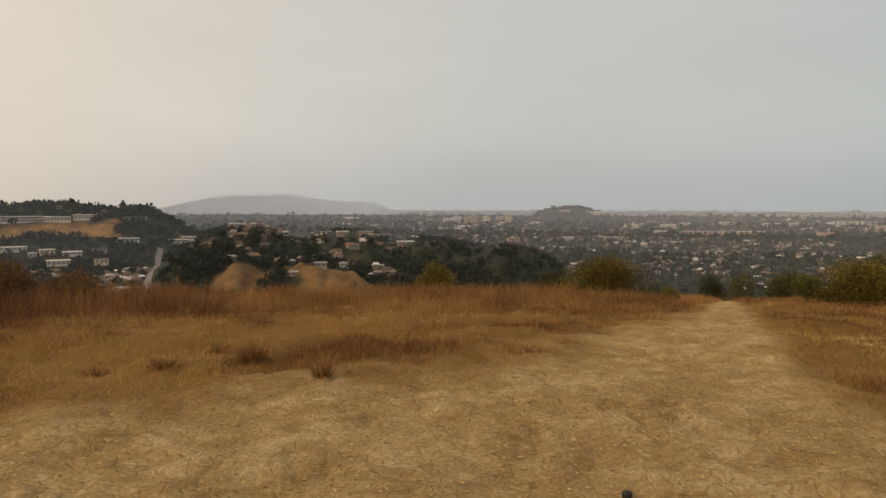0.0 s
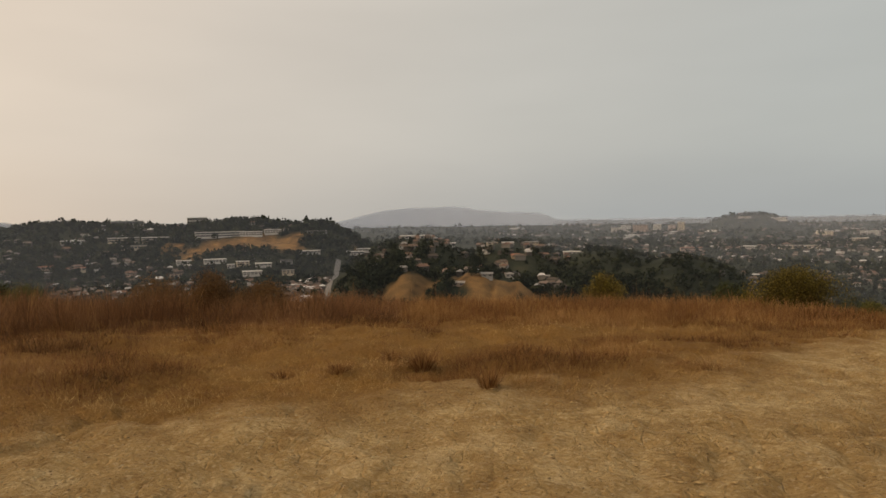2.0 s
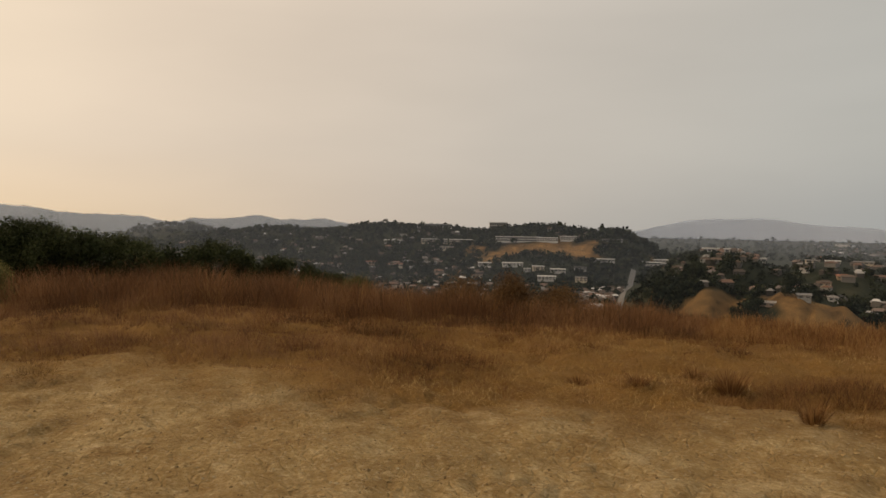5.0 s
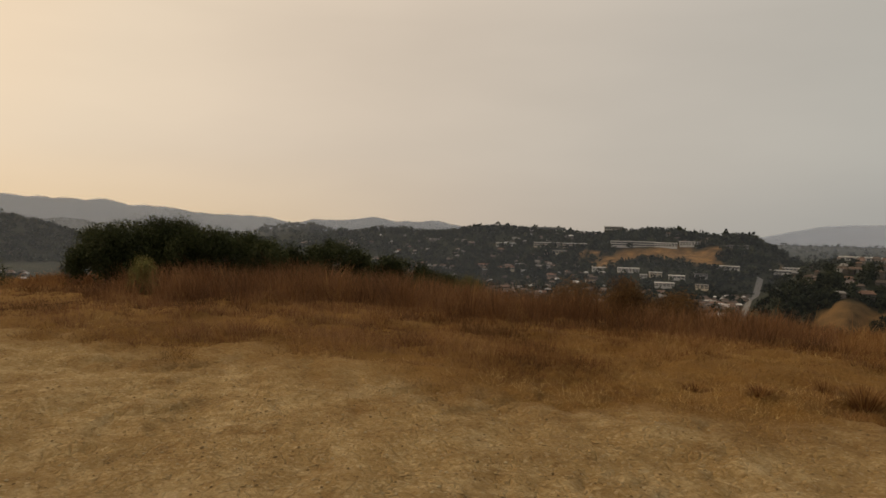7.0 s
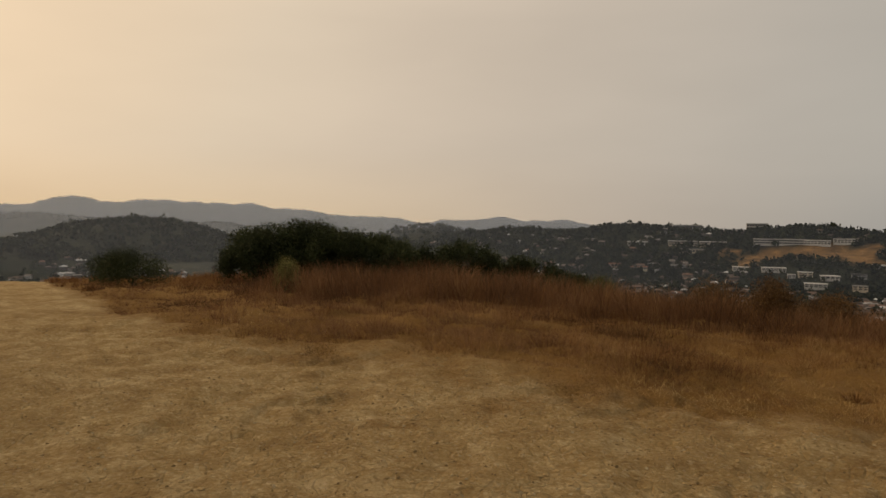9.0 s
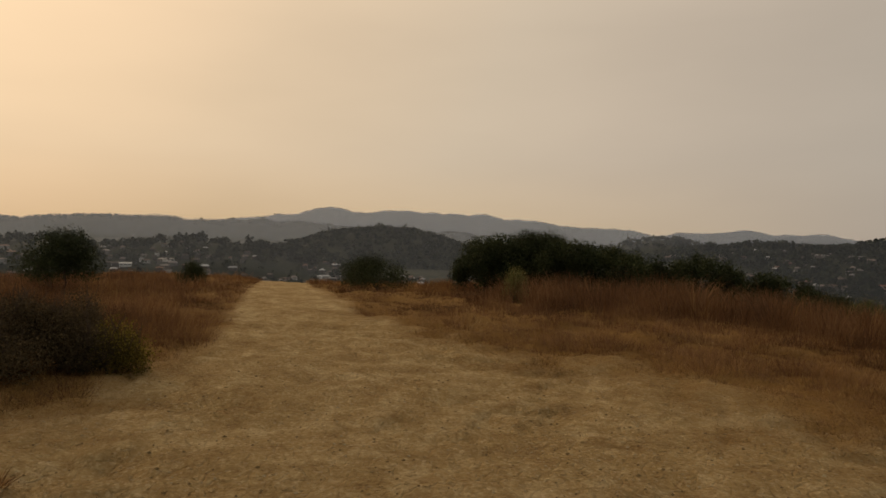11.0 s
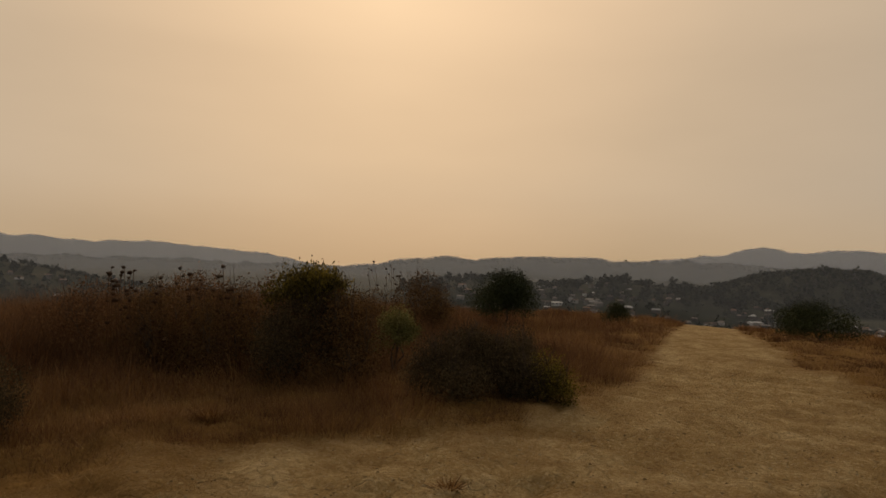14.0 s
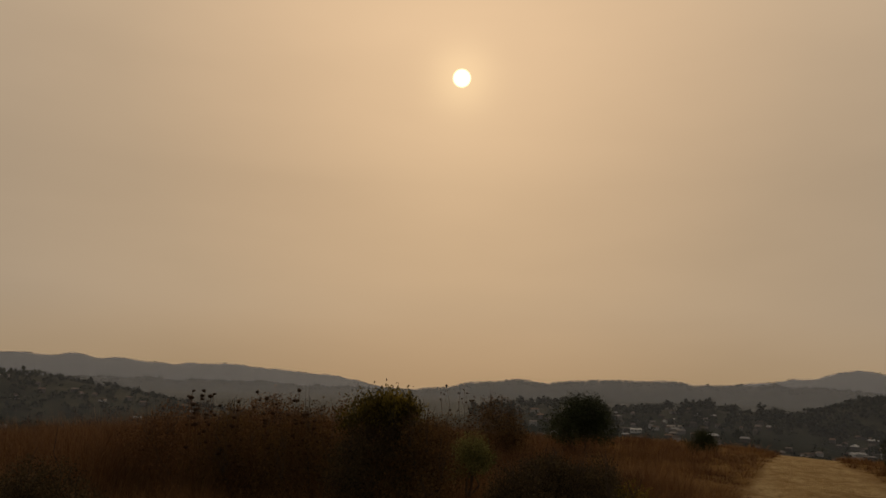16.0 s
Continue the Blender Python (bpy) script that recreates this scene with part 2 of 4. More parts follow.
def rough_noise(x, y, seed=0, octaves=4):
    v, w, s = 0, 1.0, 0
    for o in range(octaves):
        v, s = v + w * lattice(x * 2 ** o, y * 2 ** o, seed + o), s + w
        w *= 0.5
    return v / s


def bearing(x, y):
    return np.degrees(np.arctan2(-x, y))


def ground_at(az, r):
    return -math.sin(radians(az)) * r, math.cos(radians(az)) * r


def smooth_max(a, b2, s):
    h = np.clip(0.5 + 0.5 * (a - b2) / s, 0, 1)
    return b2 + (a - b2) * h + s * h * (1 - h)


def around(az, table, ease=4.0):
    """Values given by bearing, eased between."""
    a = np.array([q[0] for q in table], float)
    v = np.array([q[1] for q in table], float)
    return sum(np.interp((az + o + 110) % 360 - 110, a, v) for o in (-ease, -ease / 2, 0, ease / 2, ease)) / 5


# how fast the hilltop rounds off, as the dip in degrees at which its brow is seen
BROW = [(-110, 6.5), (-60, 6.8), (-33, 6.9), (-22, 7.5), (-14, 8.1), (10, 8.1), (28, 7.8), (40, 7.2), (50, 6.4), (60, 5.6),
        (70, 5.2), (80, 4.8), (90, 4.5), (100, 3.9), (115, 4.6), (150, 5.6), (200, 6.5), (250, 6.5)]
# where the trodden clay ends and the grass begins, in metres from the middle of the turnout
EDGE = [(-110, 9), (-50, 7.5), (-33, 6.3), (-29.5, 7.5), (-27, 9.2), (-25.2, 12), (-23.8, 17), (-23.0, 23), (-22.7, 60), (-22.2, 60), (-21.8, 23), (-20.9, 16), (-17.5, 11.5),
        (-10, 8.8), (-3, 7.9), (6, 6.9), (16, 6.2), (26, 6.1), (35, 6.2), (47, 6.6), (57, 7.5), (69, 8.9), (78, 11.2), (83.7, 15),
        (87.4, 27), (88.3, 70), (90.6, 70), (91.8, 30), (93.8, 13.5), (95.5, 10), (98, 8.2), (104, 7.0), (112, 6.4), (120, 5.8), (134, 5.3), (147, 5.2), (180, 8), (249, 9)]
VALLEY = [(-110, 125), (-5, 125), (8, 105), (20, 84), (50, 88), (75, 74), (110, 72), (150, 78), (200, 110), (249, 120)]
# ridges of the distance: bearing and height of the skyline in degrees
RIDGE_FAR = [(-110, -2), (-30, -2), (3, -1.5), (5, 0.0), (10, 0.3), (12.5, 0.62), (17.5, 0.6), (20, 0.15), (23, -0.6), (40, -0.5), (46, 0.2),
             (50, 0.40), (55.5, 0.42), (59.5, 0.0), (64, 0.4), (70, 0.9), (74.5, 1.42), (80, 1.40), (83.5, 1.22), (86, 1.75), (91, 0.6),
             (97, 0.2), (119, -0.8), (124, 0.15), (128, 0.62), (131, 0.68), (133, 1.0), (138, 0.9), (145, 1.2), (150, 1.2), (180, 1.5), (249, 0)]
RIDGE_MID = [(-110, -2), (-14, -2), (-12.4, -0.36), (-10, -0.3), (-7.5, -0.62), (-6, -2), (62, -2), (72, -0.3), (84, 0.15), (91, 0.5), (96, 0.42), (102, 0.6),
             (106, 0.5), (111, 0.2), (116, -0.1), (119.5, -0.62), (123, -0.6), (130, -0.3), (140, -0.2), (160, -1), (249, -2)]
# mounds: bearing, distance, height of the top, half widths across and along the view
KNOLL = [(16, 860, -25, 100, 200), (8, 860, -32, 100, 190), (1, 840, -40, 100, 180), (-5, 790, -51, 100, 160), (10.6, 600, -46, 80, 100), (16.6, 630, -45, 42, 105), (3, 620, -54, 120, 85)]
HILLS = [(41, 1420, -3, 330, 260), (30, 1360, -4, 260, 260), (24.5, 1300, -7, 120, 240), (51, 1520, -14, 300, 260), (29, 1150, -38, 200, 160),
         (82, 1550, 2, 250, 240), (97, 1150, -28, 320, 210), (108, 1150, -27, 230, 210), (59, 1750, -9, 170, 240), (152, 1300, 2, 380, 300), (138, 1250, -42, 200, 200)]


def land(x, y, fine=True):
    """Height of the ground, for arrays of places."""
    x, y = np.asarray(x, float), np.asarray(y, float)
    r, az = np.hypot(x, y), bearing(x, y)
    dip = np.radians(around(az, BROW))
    k = dip ** 2 / 6.4
    r1 = 0.20 / k
    top = np.where(r < r1, -k * r * r, -k * r1 * r1 - 0.40 * (r - r1))
    deep = around(az, VALLEY)
    base = -deep + (deep - 45) * np.clip((r - 900) / 3700, 0, 1.1) + 7 * (rough_noise(x / 260, y / 260, 5) - 0.5)
    z = smooth_max(top, base, 14.0)
    for a, d, h, wa, wr in KNOLL + HILLS:
        cx, cy = ground_at(a, d)
        ca, sa = math.cos(radians(a)), math.sin(radians(a))
        u, v = (x - cx) * ca + (y - cy) * sa, -(x - cx) * sa + (y - cy) * ca
        q = (u / wa) ** 2 + (v / wr) ** 2
        z = smooth_max(z, -150 + (h + 150) * np.exp(-0.5 * q ** 1.15) + 15 * (rough_noise(x / 75, y / 75, 9) - 0.5), 8.0)
    # gullies down the bare slopes of the knoll
    gully = np.abs(rough_noise(az / 1.9 + 0.002 * r, r / 160, 29, 3) - 0.5) * 2
    z = z - 9 * np.clip(0.55 - gully, 0, 0.55) * np.clip((r - 440) / 40, 0, 1) * np.clip((640 - r) / 50, 0, 1) * np.clip((az + 4) / 5, 0, 1) * np.clip((23 - az) / 4, 0, 1)
    z = z + 9 * (rough_noise(x / 26, y / 26, 33, 4) - 0.5) * np.clip((r - 440) / 40, 0, 1) * np.clip((660 - r) / 50, 0, 1)
    for table, d, w in ((RIDGE_FAR, 4450, 480), (RIDGE_MID, 3350, 420)):
        knobs = 0.48 * (rough_noise(az / 1.7, az * 0 + d, 27, 4) - 0.5)
        crest = np.tan(np.radians(around(az, table, 0.9) + knobs * np.clip((az - 25) / 15, 0.15, 1))) * d + 1.6
        rough = 20 * (rough_noise(x / 330, y / 330, 21) - 0.5) + 10 * (rough_noise(x / 70, y / 70, 25) - 0.5)
        z = smooth_max(z, -160 + (crest + 160) * np.exp(-((r - d) / w) ** 2) + rough, 10.0)
    z = np.where(r < 60, top, z)
    if fine:
        calm = np.clip((r - 1.0) / 2.0, 0, 1) * np.clip((90 - r) / 60, 0, 1)
        e2 = np.clip(r / around2(az) - 0.9, 0, 0.5) * 2
        z = z + calm * e2 * np.clip((r - 3) / 3, 0, 1) * 0.30 * (rough_noise(x / 0.95, y / 0.95, 37, 3) - 0.5)
        crust = np.abs(rough_noise(x / 0.42, y / 0.42, 39, 3) - 0.5)
        z = z - calm * 0.06 * np.clip(0.16 - crust, 0, 0.16) / 0.16 * np.clip(rough_noise(x / 1.1, y / 1.1, 43, 2) * 2 - 0.4, 0, 1)
        z = z + calm * (0.12 * (rough_noise(x / 2.3, y / 2.3, 31, 3) - 0.5) + 0.12 * (rough_noise(x / 0.5, y / 0.5, 35, 4) - 0.5))
    return z


def land_z(x, y):
    return float(land(np.array([x]), np.array([y]))[0])


def trodden(x, y):
    r, az = np.hypot(x, y), bearing(x, y)
    e = around2(az)
    wob = (rough_noise(x / 1.6, y / 1.6, 41, 3) - 0.5) * 0.45 + (rough_noise(x / 0.4, y / 0.4, 45, 2) - 0.5) * 0.2
    return np.clip(0.5 + (1 - r / e + wob) / 0.30, 0, 1)


def around2(az):
    a = np.array([q[0] for q in EDGE], float)
    v = np.log(np.array([q[1] for q in EDGE], float))
    return np.exp(np.interp((az + 110) % 360 - 110, a, v))


def mesh_of(name, verts, faces, mats, smooth=False, index=None, **attrs):
    """A mesh from arrays: faces all of one count of corners."""
    verts, faces = np.asarray(verts, np.float32), np.asarray(faces, np.int32)
    me = bpy.data.meshes.new(name)
    n, k = faces.shape
    me.vertices.add(len(verts))
    me.vertices.foreach_set("co", verts.ravel())
    me.loops.add(n * k)
    me.loops.foreach_set("vertex_index", faces.ravel())
    me.polygons.add(n)
    me.polygons.foreach_set("loop_start", np.arange(0, n * k, k, dtype=np.int32))
    for m in mats:
        me.materials.append(m)
    if index is not None:
        me.polygons.foreach_set("material_index", np.asarray(index, np.int32))
    me.polygons.foreach_set("use_smooth", np.full(n, bool(smooth)))
    for key, value in attrs.items():
        a = me.attributes.new(key, "FLOAT", "POINT")
        a.data.foreach_set("value", np.asarray(value, np.float32))
    me.update(calc_edges=True)
    return me


def golden(x, y, z):
    """Where the far slopes are bare dry grass."""
    g = np.zeros_like(x)
    az, r = bearing(x, y), np.hypot(x, y)
    patch = rough_noise(x / 38, y / 38, 51, 4)
    for a0, a1, r0, r1 in ((6.2, 13.0, 430, 578), (14.2, 18.2, 430, 580), (0, 7, 430, 556), (25.3, 34.4, 1105, 1196), (19.8, 22.0, 1130, 1190)):
        inside = np.clip(np.minimum(az - a0, a1 - az) / 1.2 + (patch - 0.5) * 4.5 + 0.6, 0, 1) * np.clip(np.minimum(r - r0, r1 - r) / 20 + (patch - 0.45) * 3.0 + 0.5, 0, 1)
        g = np.maximum(g, inside)
    return np.maximum(g, np.clip((260 - r) / 120, 0, 1))


def build_ground():
    rings = np.concatenate([[0.0], np.linspace(0.6, 2.4, 10), np.arange(2.5, 13, 0.075), np.geomspace(13, 90, 90), np.geomspace(92, 400, 50), np.geomspace(405, 4800, 170)])
    view = np.linspace(-40, 156, 900, endpoint=False)
    back = np.linspace(156, 320, 110, endpoint=False)
    az = np.radians(np.concatenate([view, back]))
    R, A = np.meshgrid(rings, az, indexing="ij")
    X, Y = -np.sin(A) * R, np.cos(A) * R
    Z = land(X.ravel(), Y.ravel()).reshape(X.shape)
    Z = np.where(R > 4700, Z - (R - 4700) * 0.5, Z)
    m, n = R.shape
    i, j = np.meshgrid(np.arange(m - 1), np.arange(n), indexing="ij")
    j2 = (j + 1) % n
    quads = np.stack([i * n + j, (i + 1) * n + j, (i + 1) * n + j2, i * n + j2], -1).reshape(-1, 4)
    x, y, z = X.ravel(), Y.ravel(), Z.ravel()
    me = mesh_of("ground", np.stack([x, y, z], 1), quads[:, ::-1], [M_GROUND], True, trodden=trodden(x, y), valley=np.clip((np.hypot(x, y) - 70) / 60, 0, 1), golden=golden(x, y, z))
    return tagged(new("ground", me), "dry hilltop with trodden clay trails falling to a hazy valley", "ground", kind="structure")


build_ground()


# haze of wildfire smoke, imitated by thin bluish see-through sheets that scatter skylight
def build_haze_sheets():
    m = bpy.data.materials.new("haze_sheet")
    m.use_nodes = True
    t = m.node_tree
    for n in list(t.nodes):
        t.nodes.remove(n)
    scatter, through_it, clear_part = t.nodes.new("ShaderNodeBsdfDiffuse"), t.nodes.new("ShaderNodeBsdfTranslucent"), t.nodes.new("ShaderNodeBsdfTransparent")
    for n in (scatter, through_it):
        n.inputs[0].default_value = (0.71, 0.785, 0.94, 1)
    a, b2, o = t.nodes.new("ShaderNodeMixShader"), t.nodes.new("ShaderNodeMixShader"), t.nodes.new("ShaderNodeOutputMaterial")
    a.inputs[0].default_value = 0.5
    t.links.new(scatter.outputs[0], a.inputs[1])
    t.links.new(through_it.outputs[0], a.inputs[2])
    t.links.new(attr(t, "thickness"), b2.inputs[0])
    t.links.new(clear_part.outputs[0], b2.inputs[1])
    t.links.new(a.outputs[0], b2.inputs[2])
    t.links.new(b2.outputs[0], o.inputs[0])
    deg = np.arange(-110, 250, 0.5)
    az = np.radians(deg)
    reach = np.geomspace(420, 4600, 150)
    RR, AA = np.meshgrid(reach, az, indexing="ij")
    crowns = np.where(RR < 2000, 8.0, 4.0)
    rise_of = (land((-np.sin(AA) * RR).ravel(), (np.cos(AA) * RR).ravel(), False).reshape(RR.shape) + crowns - 1.6) / RR
    for r, dense in HAZE_SHEETS:
        # each haze sheet is cut to fade out just over the hills behind it
        crest = np.max(np.where(RR >= r * 0.98, rise_of, -1), axis=0)
        edge = math.radians(0.13) * r
        top = crest * r + 1.6 + edge
        rows = np.array([0.0, 0.33, 0.66, 1.0])
        H = np.concatenate([np.full((1, len(az)), -150.0), top[None] - edge * (1 - rows[:, None])])
        Z = np.concatenate([np.zeros((1, len(az))), np.repeat(rows[:, None], len(az), 1)])
        A = np.repeat(az[None], len(Z), 0)
        q, n = Z.shape
        i, j = np.meshgrid(np.arange(q - 1), np.arange(n), indexing="ij")
        quads = np.stack([i * n + j, i * n + (j + 1) % n, (i + 1) * n + (j + 1) % n, (i + 1) * n + j], -1).reshape(-1, 4)
        f = 1 - Z
        # opacity of the imitated haze, set by bearing
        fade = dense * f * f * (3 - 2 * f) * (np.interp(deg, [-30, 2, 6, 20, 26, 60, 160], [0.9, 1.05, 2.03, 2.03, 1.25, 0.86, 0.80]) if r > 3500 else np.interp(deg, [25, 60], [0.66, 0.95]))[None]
        me = mesh_of("smoke_haze_sheet", np.stack([-np.sin(A) * r, np.cos(A) * r, H], -1).reshape(-1, 3), quads, [m], True, thickness=fade.ravel())
        tagged(new("backdrop", me), "thin bluish sheet standing in for wildfire smoke haze over the valley", "smoke", kind="structure")


HAZE_SHEETS = [(450, 0.03), (800, 0.05), (1000, 0.05), (1650, 0.10), (2400, 0.15), (3050, 0.17), (3900, 0.46)]
build_haze_sheets()

# ---------------------------------------------------------------- plants of the hilltop
def part(name, me, parent, label=""):
    ob = new(name, me)
    ob.parent = parent
    if label:
        ob["label"] = label
    return ob


def thing(name, x, y, z, label, category, group=""):
    e = new(name)
    e.empty_display_size = 0.2
    e.location = (x, y, z)
    return tagged(e, label, category, group)


def tubes(paths, sides=5):
    """Tapered round stems: each path is a list of (place, radius). Returns verts and quads."""
    V, F, base = [], [], 0
    ang = np.arange(sides) / sides * 2 * math.pi
    for path in paths:
        P = np.array([q[0] for q in path], float)
        rad = np.array([q[1] for q in path], float)
        d = np.gradient(P, axis=0)
        d /= np.linalg.norm(d, axis=1)[:, None] + 1e-9
        side = np.cross(d, np.array([0.31, 0.87, 0.13]))
        side /= np.linalg.norm(side, axis=1)[:, None] + 1e-9
        up = np.cross(d, side)
        ringv = P[:, None] + rad[:, None, None] * (np.cos(ang)[None, :, None] * side[:, None] + np.sin(ang)[None, :, None] * up[:, None])
        V.append(ringv.reshape(-1, 3))
        for i in range(len(P) - 1):
            for j in range(sides):
                j2 = (j + 1) % sides
                F.append((base + i * sides + j, base + i * sides + j2, base + (i + 1) * sides + j2, base + (i + 1) * sides + j))
        base += len(P) * sides
    return np.concatenate(V), np.array(F)


def stem_path(rng, start, end, r0, r1, wander=0.06, n=5):
    a, b2 = np.array(start, float), np.array(end, float)
    L = np.linalg.norm(b2 - a)
    pts = []
    for i in range(n):
        f = i / (n - 1)
        w = rng.normal(0, wander * L, 3) * (0 < i) * (f < 1 or 0.5)
        pts.append((a + (b2 - a) * f + w, r0 + (r1 - r0) * f))
    return pts


def leaves(rng, centres, size, upward=0.0, slim=0.45):
    """Pointed leaves, two-sided slips of four corners, at the given places."""
    n = len(centres)
    d = rng.normal(0, 1, (n, 3))
    d[:, 2] += upward
    d /= np.linalg.norm(d, axis=1)[:, None]
    s = np.cross(d, rng.normal(0, 1, (n, 3)))
    s /= np.linalg.norm(s, axis=1)[:, None]
    L = size * rng.uniform(0.6, 1.4, n)[:, None]
    V = np.stack([centres, centres + d * L * 0.5 + s * L * slim * 0.5, centres + d * L, centres + d * L * 0.5 - s * L * slim * 0.5], 1).reshape(-1, 3)
    F = np.arange(n * 4).reshape(-1, 4)
    return V, F


def lobes_cloud(rng, lobes, n, shell=0.55):
    """Places in a crown made of lobes (centre, half widths), crowded towards the outside."""
    vol = np.array([l[1][0] * l[1][1] * l[1][2] for l in lobes]) ** 0.7
    pick = rng.choice(len(lobes), n, p=vol / vol.sum())
    d = rng.normal(0, 1, (n, 3))
    d /= np.linalg.norm(d, axis=1)[:, None]
    rad = shell + (1 - shell) * rng.uniform(0, 1, n) ** 0.6
    rad *= 1 + 0.05 * rng.normal(0, 1, n)
    C = np.array([l[0] for l in lobes])[pick]
    S = np.array([l[1] for l in lobes])[pick]
    return C + d * rad[:, None] * S, pick


def crown_mesh(name, rng, lobes, n, size, mat, upward=0.3, shell=0.45, slim=0.5, bunch=6):
    C, pick = lobes_cloud(rng, lobes, max(1, n // bunch), shell)
    spread = size * 1.3
    C = (C[:, None] + rng.normal(0, spread, (len(C), bunch, 3))).reshape(-1, 3)
    C[:, 2] = np.maximum(C[:, 2], 0.02)
    V, F = leaves(rng, C, size, upward, slim)
    lobe_tint = rng.uniform(0.2, 0.8, len(lobes))
    tint = np.clip(np.repeat(np.repeat(lobe_tint[pick], bunch) + rng.normal(0, 0.22, len(C)), 4), 0, 1)
    return mesh_of(name, V, F, [mat], tint=tint)


def shrub(name, label, az, r, width, height, mat, seed, leaf=0.05, count=4500, dense=0.35, lobes_n=9, twigs=10, category="shrub", lift=0.0, dip=0.0):
    """A bush of several stems and a lobed crown. lift: share of the height that is bare stem; dip: how far the base is sunk."""
    rng = np.random.default_rng(seed)
    x, y = ground_at(az, r)
    e = thing(name, x, y, land_z(x, y) - dip, label, category, "hilltop brush")
    e.rotation_euler[2] = rng.uniform(0, 0.6) + radians(az)
    lobes = []
    for i in range(lobes_n):
        a = rng.uniform(0, 2 * math.pi)
        q = math.sqrt(rng.uniform(0, 1)) * 0.36
        s = rng.uniform(0.17, 0.27)
        top = height * (1 - 0.55 * (q / 0.36) ** 2 * rng.uniform(0.6, 1.0))
        sz = max(0.12 * height, min(height * rng.uniform(0.24, 0.36), (top - height * lift) * 0.5))
        lobes.append(((math.cos(a) * q * width, math.sin(a) * q * width, top - sz), (s * width, s * width, sz)))
    lobes.append(((0, 0, height * (0.52 + lift * 0.45)), (0.33 * width, 0.33 * width, height * (0.46 - lift * 0.42))))
    for i in range(5):
        a = rng.uniform(0, 6.28)
        if lift < 0.1:
            lobes.append(((math.cos(a) * width * 0.3, math.sin(a) * width * 0.3, height * 0.24), (width * 0.2, width * 0.2, height * 0.24)))
    for i in range(4):
        a = rng.uniform(0, 6.28)
        l = lobes[rng.integers(0, lobes_n)][0]
        V, F = tubes([stem_path(rng, (math.cos(a) * 0.05 * width, math.sin(a) * 0.05 * width, -0.05), l, 0.012 + 0.012 * height, 0.006, 0.05)])
        part("stem", mesh_of("stem", V, F, [M_BARK], True), e)
    if twigs:
        paths = []
        for i in range(twigs):
            l = lobes[rng.integers(0, lobes_n)]
            tip = np.array(l[0]) + np.array(l[1]) * rng.normal(0, 0.3, 3) + np.array((0, 0, l[1][2] * rng.uniform(0.6, 1.4)))
            paths.append(stem_path(rng, l[0], tip, 0.006, 0.003, 0.05, 4))
        V, F = tubes(paths, 3)
        part("twig_spray", mesh_of("twig_spray", V, F, [M_BARK], True), e)["kind"] = "stuff"
    part("foliage", crown_mesh("foliage", rng, lobes, int(count * 2.2), leaf, mat, 0.5, dense, 0.5), e)
    return e


def oak(label, az, r, width, height, seed, count=16000, leaf=0.085, mat=None, low=0.1, name="oak_tree", spread=1.0, lobes_n=22):
    """A low spreading evergreen: trunk, limbs and a wide lobed crown."""
    rng = np.random.default_rng(seed)
    x, y = ground_at(az, r)
    e = thing(name, x, y, land_z(x, y), label, "tree", "trees on the brow")
    e.rotation_euler[2] = radians(az)
    V, F = tubes([stem_path(rng, (0, 0, -0.2), (0.05 * width, 0, height * 0.45), 0.05 * height + 0.03, 0.03 * height, 0.05)], 8)
    part("trunk", mesh_of("trunk", V, F, [M_BARK], True), e)
    lobes = []
    for i in range(lobes_n):
        u, v = rng.uniform(-0.42, 0.42), rng.normal(0, 0.13)
        top = height * (1 - 1.9 * abs(u) ** 2.0 * spread - rng.uniform(0, 0.16))
        sz = height * rng.uniform(0.14, 0.24)
        zc = max(height * low + sz * 0.5, top - sz)
        if i % 3 == 0:
            zc = height * low + sz + rng.uniform(0, 0.3) * max(0, top - height * low - 2 * sz)
        s = width * rng.uniform(0.08, 0.135)
        lobes.append(((u * width, v * width, zc), (s, s, sz)))
    for i in range(7):
        l = lobes[i * 3 % len(lobes)][0]
        V, F = tubes([stem_path(rng, (0.03 * width, 0, height * rng.uniform(0.12, 0.4)), l, 0.022 * height, 0.008, 0.06)], 5)
        part("limb", mesh_of("limb", V, F, [M_BARK], True), e)
    part("crown", crown_mesh("crown", rng, lobes, int(count * 2.0), leaf, mat or M_OAK, 0.2, 0.25, 0.6, 7), e)
    return e


# the brow towards the valley and the city
shrub("coyote_bush", "rounded yellow-green coyote bush in dry grass", -13.4, 23.5, 3.3, 1.66, M_YELLOW, 11, 0.06, 9000, lobes_n=15)
shrub("coyote_bush", "dark green coyote bush half hidden by grass", -9.0, 27.0, 2.0, 1.35, M_OAK, 12, 0.06, 3500)
shrub("coyote_bush", "yellowing bush top showing over tall dry grass", 0.6, 27.5, 1.8, 1.65, M_YELLOW, 13, 0.06, 3500)
shrub("sagebrush", "small green shrub beside the narrow trail", -18.2, 22.5, 0.65, 0.55, M_BRUSH, 14, 0.05, 1400, lobes_n=6)
shrub("coyote_bush", "round dark bush in the fork of the trail", -21.3, 41.0, 1.75, 2.5, M_OAK, 15, 0.07, 4500)
shrub("coyote_bush", "low dark bush on the slope below", -17.4, 40.0, 3.2, 1.95, M_OAK, 16, 0.07, 3500)
shrub("coyote_bush", "dark green bush below the trail", -23.8, 46.0, 2.6, 3.2, M_BRUSH, 17, 0.07, 4000)
shrub("coyote_bush", "dark bush behind the lighter one", -26.3, 40.0, 2.4, 2.4, M_OAK, 18, 0.07, 4000)
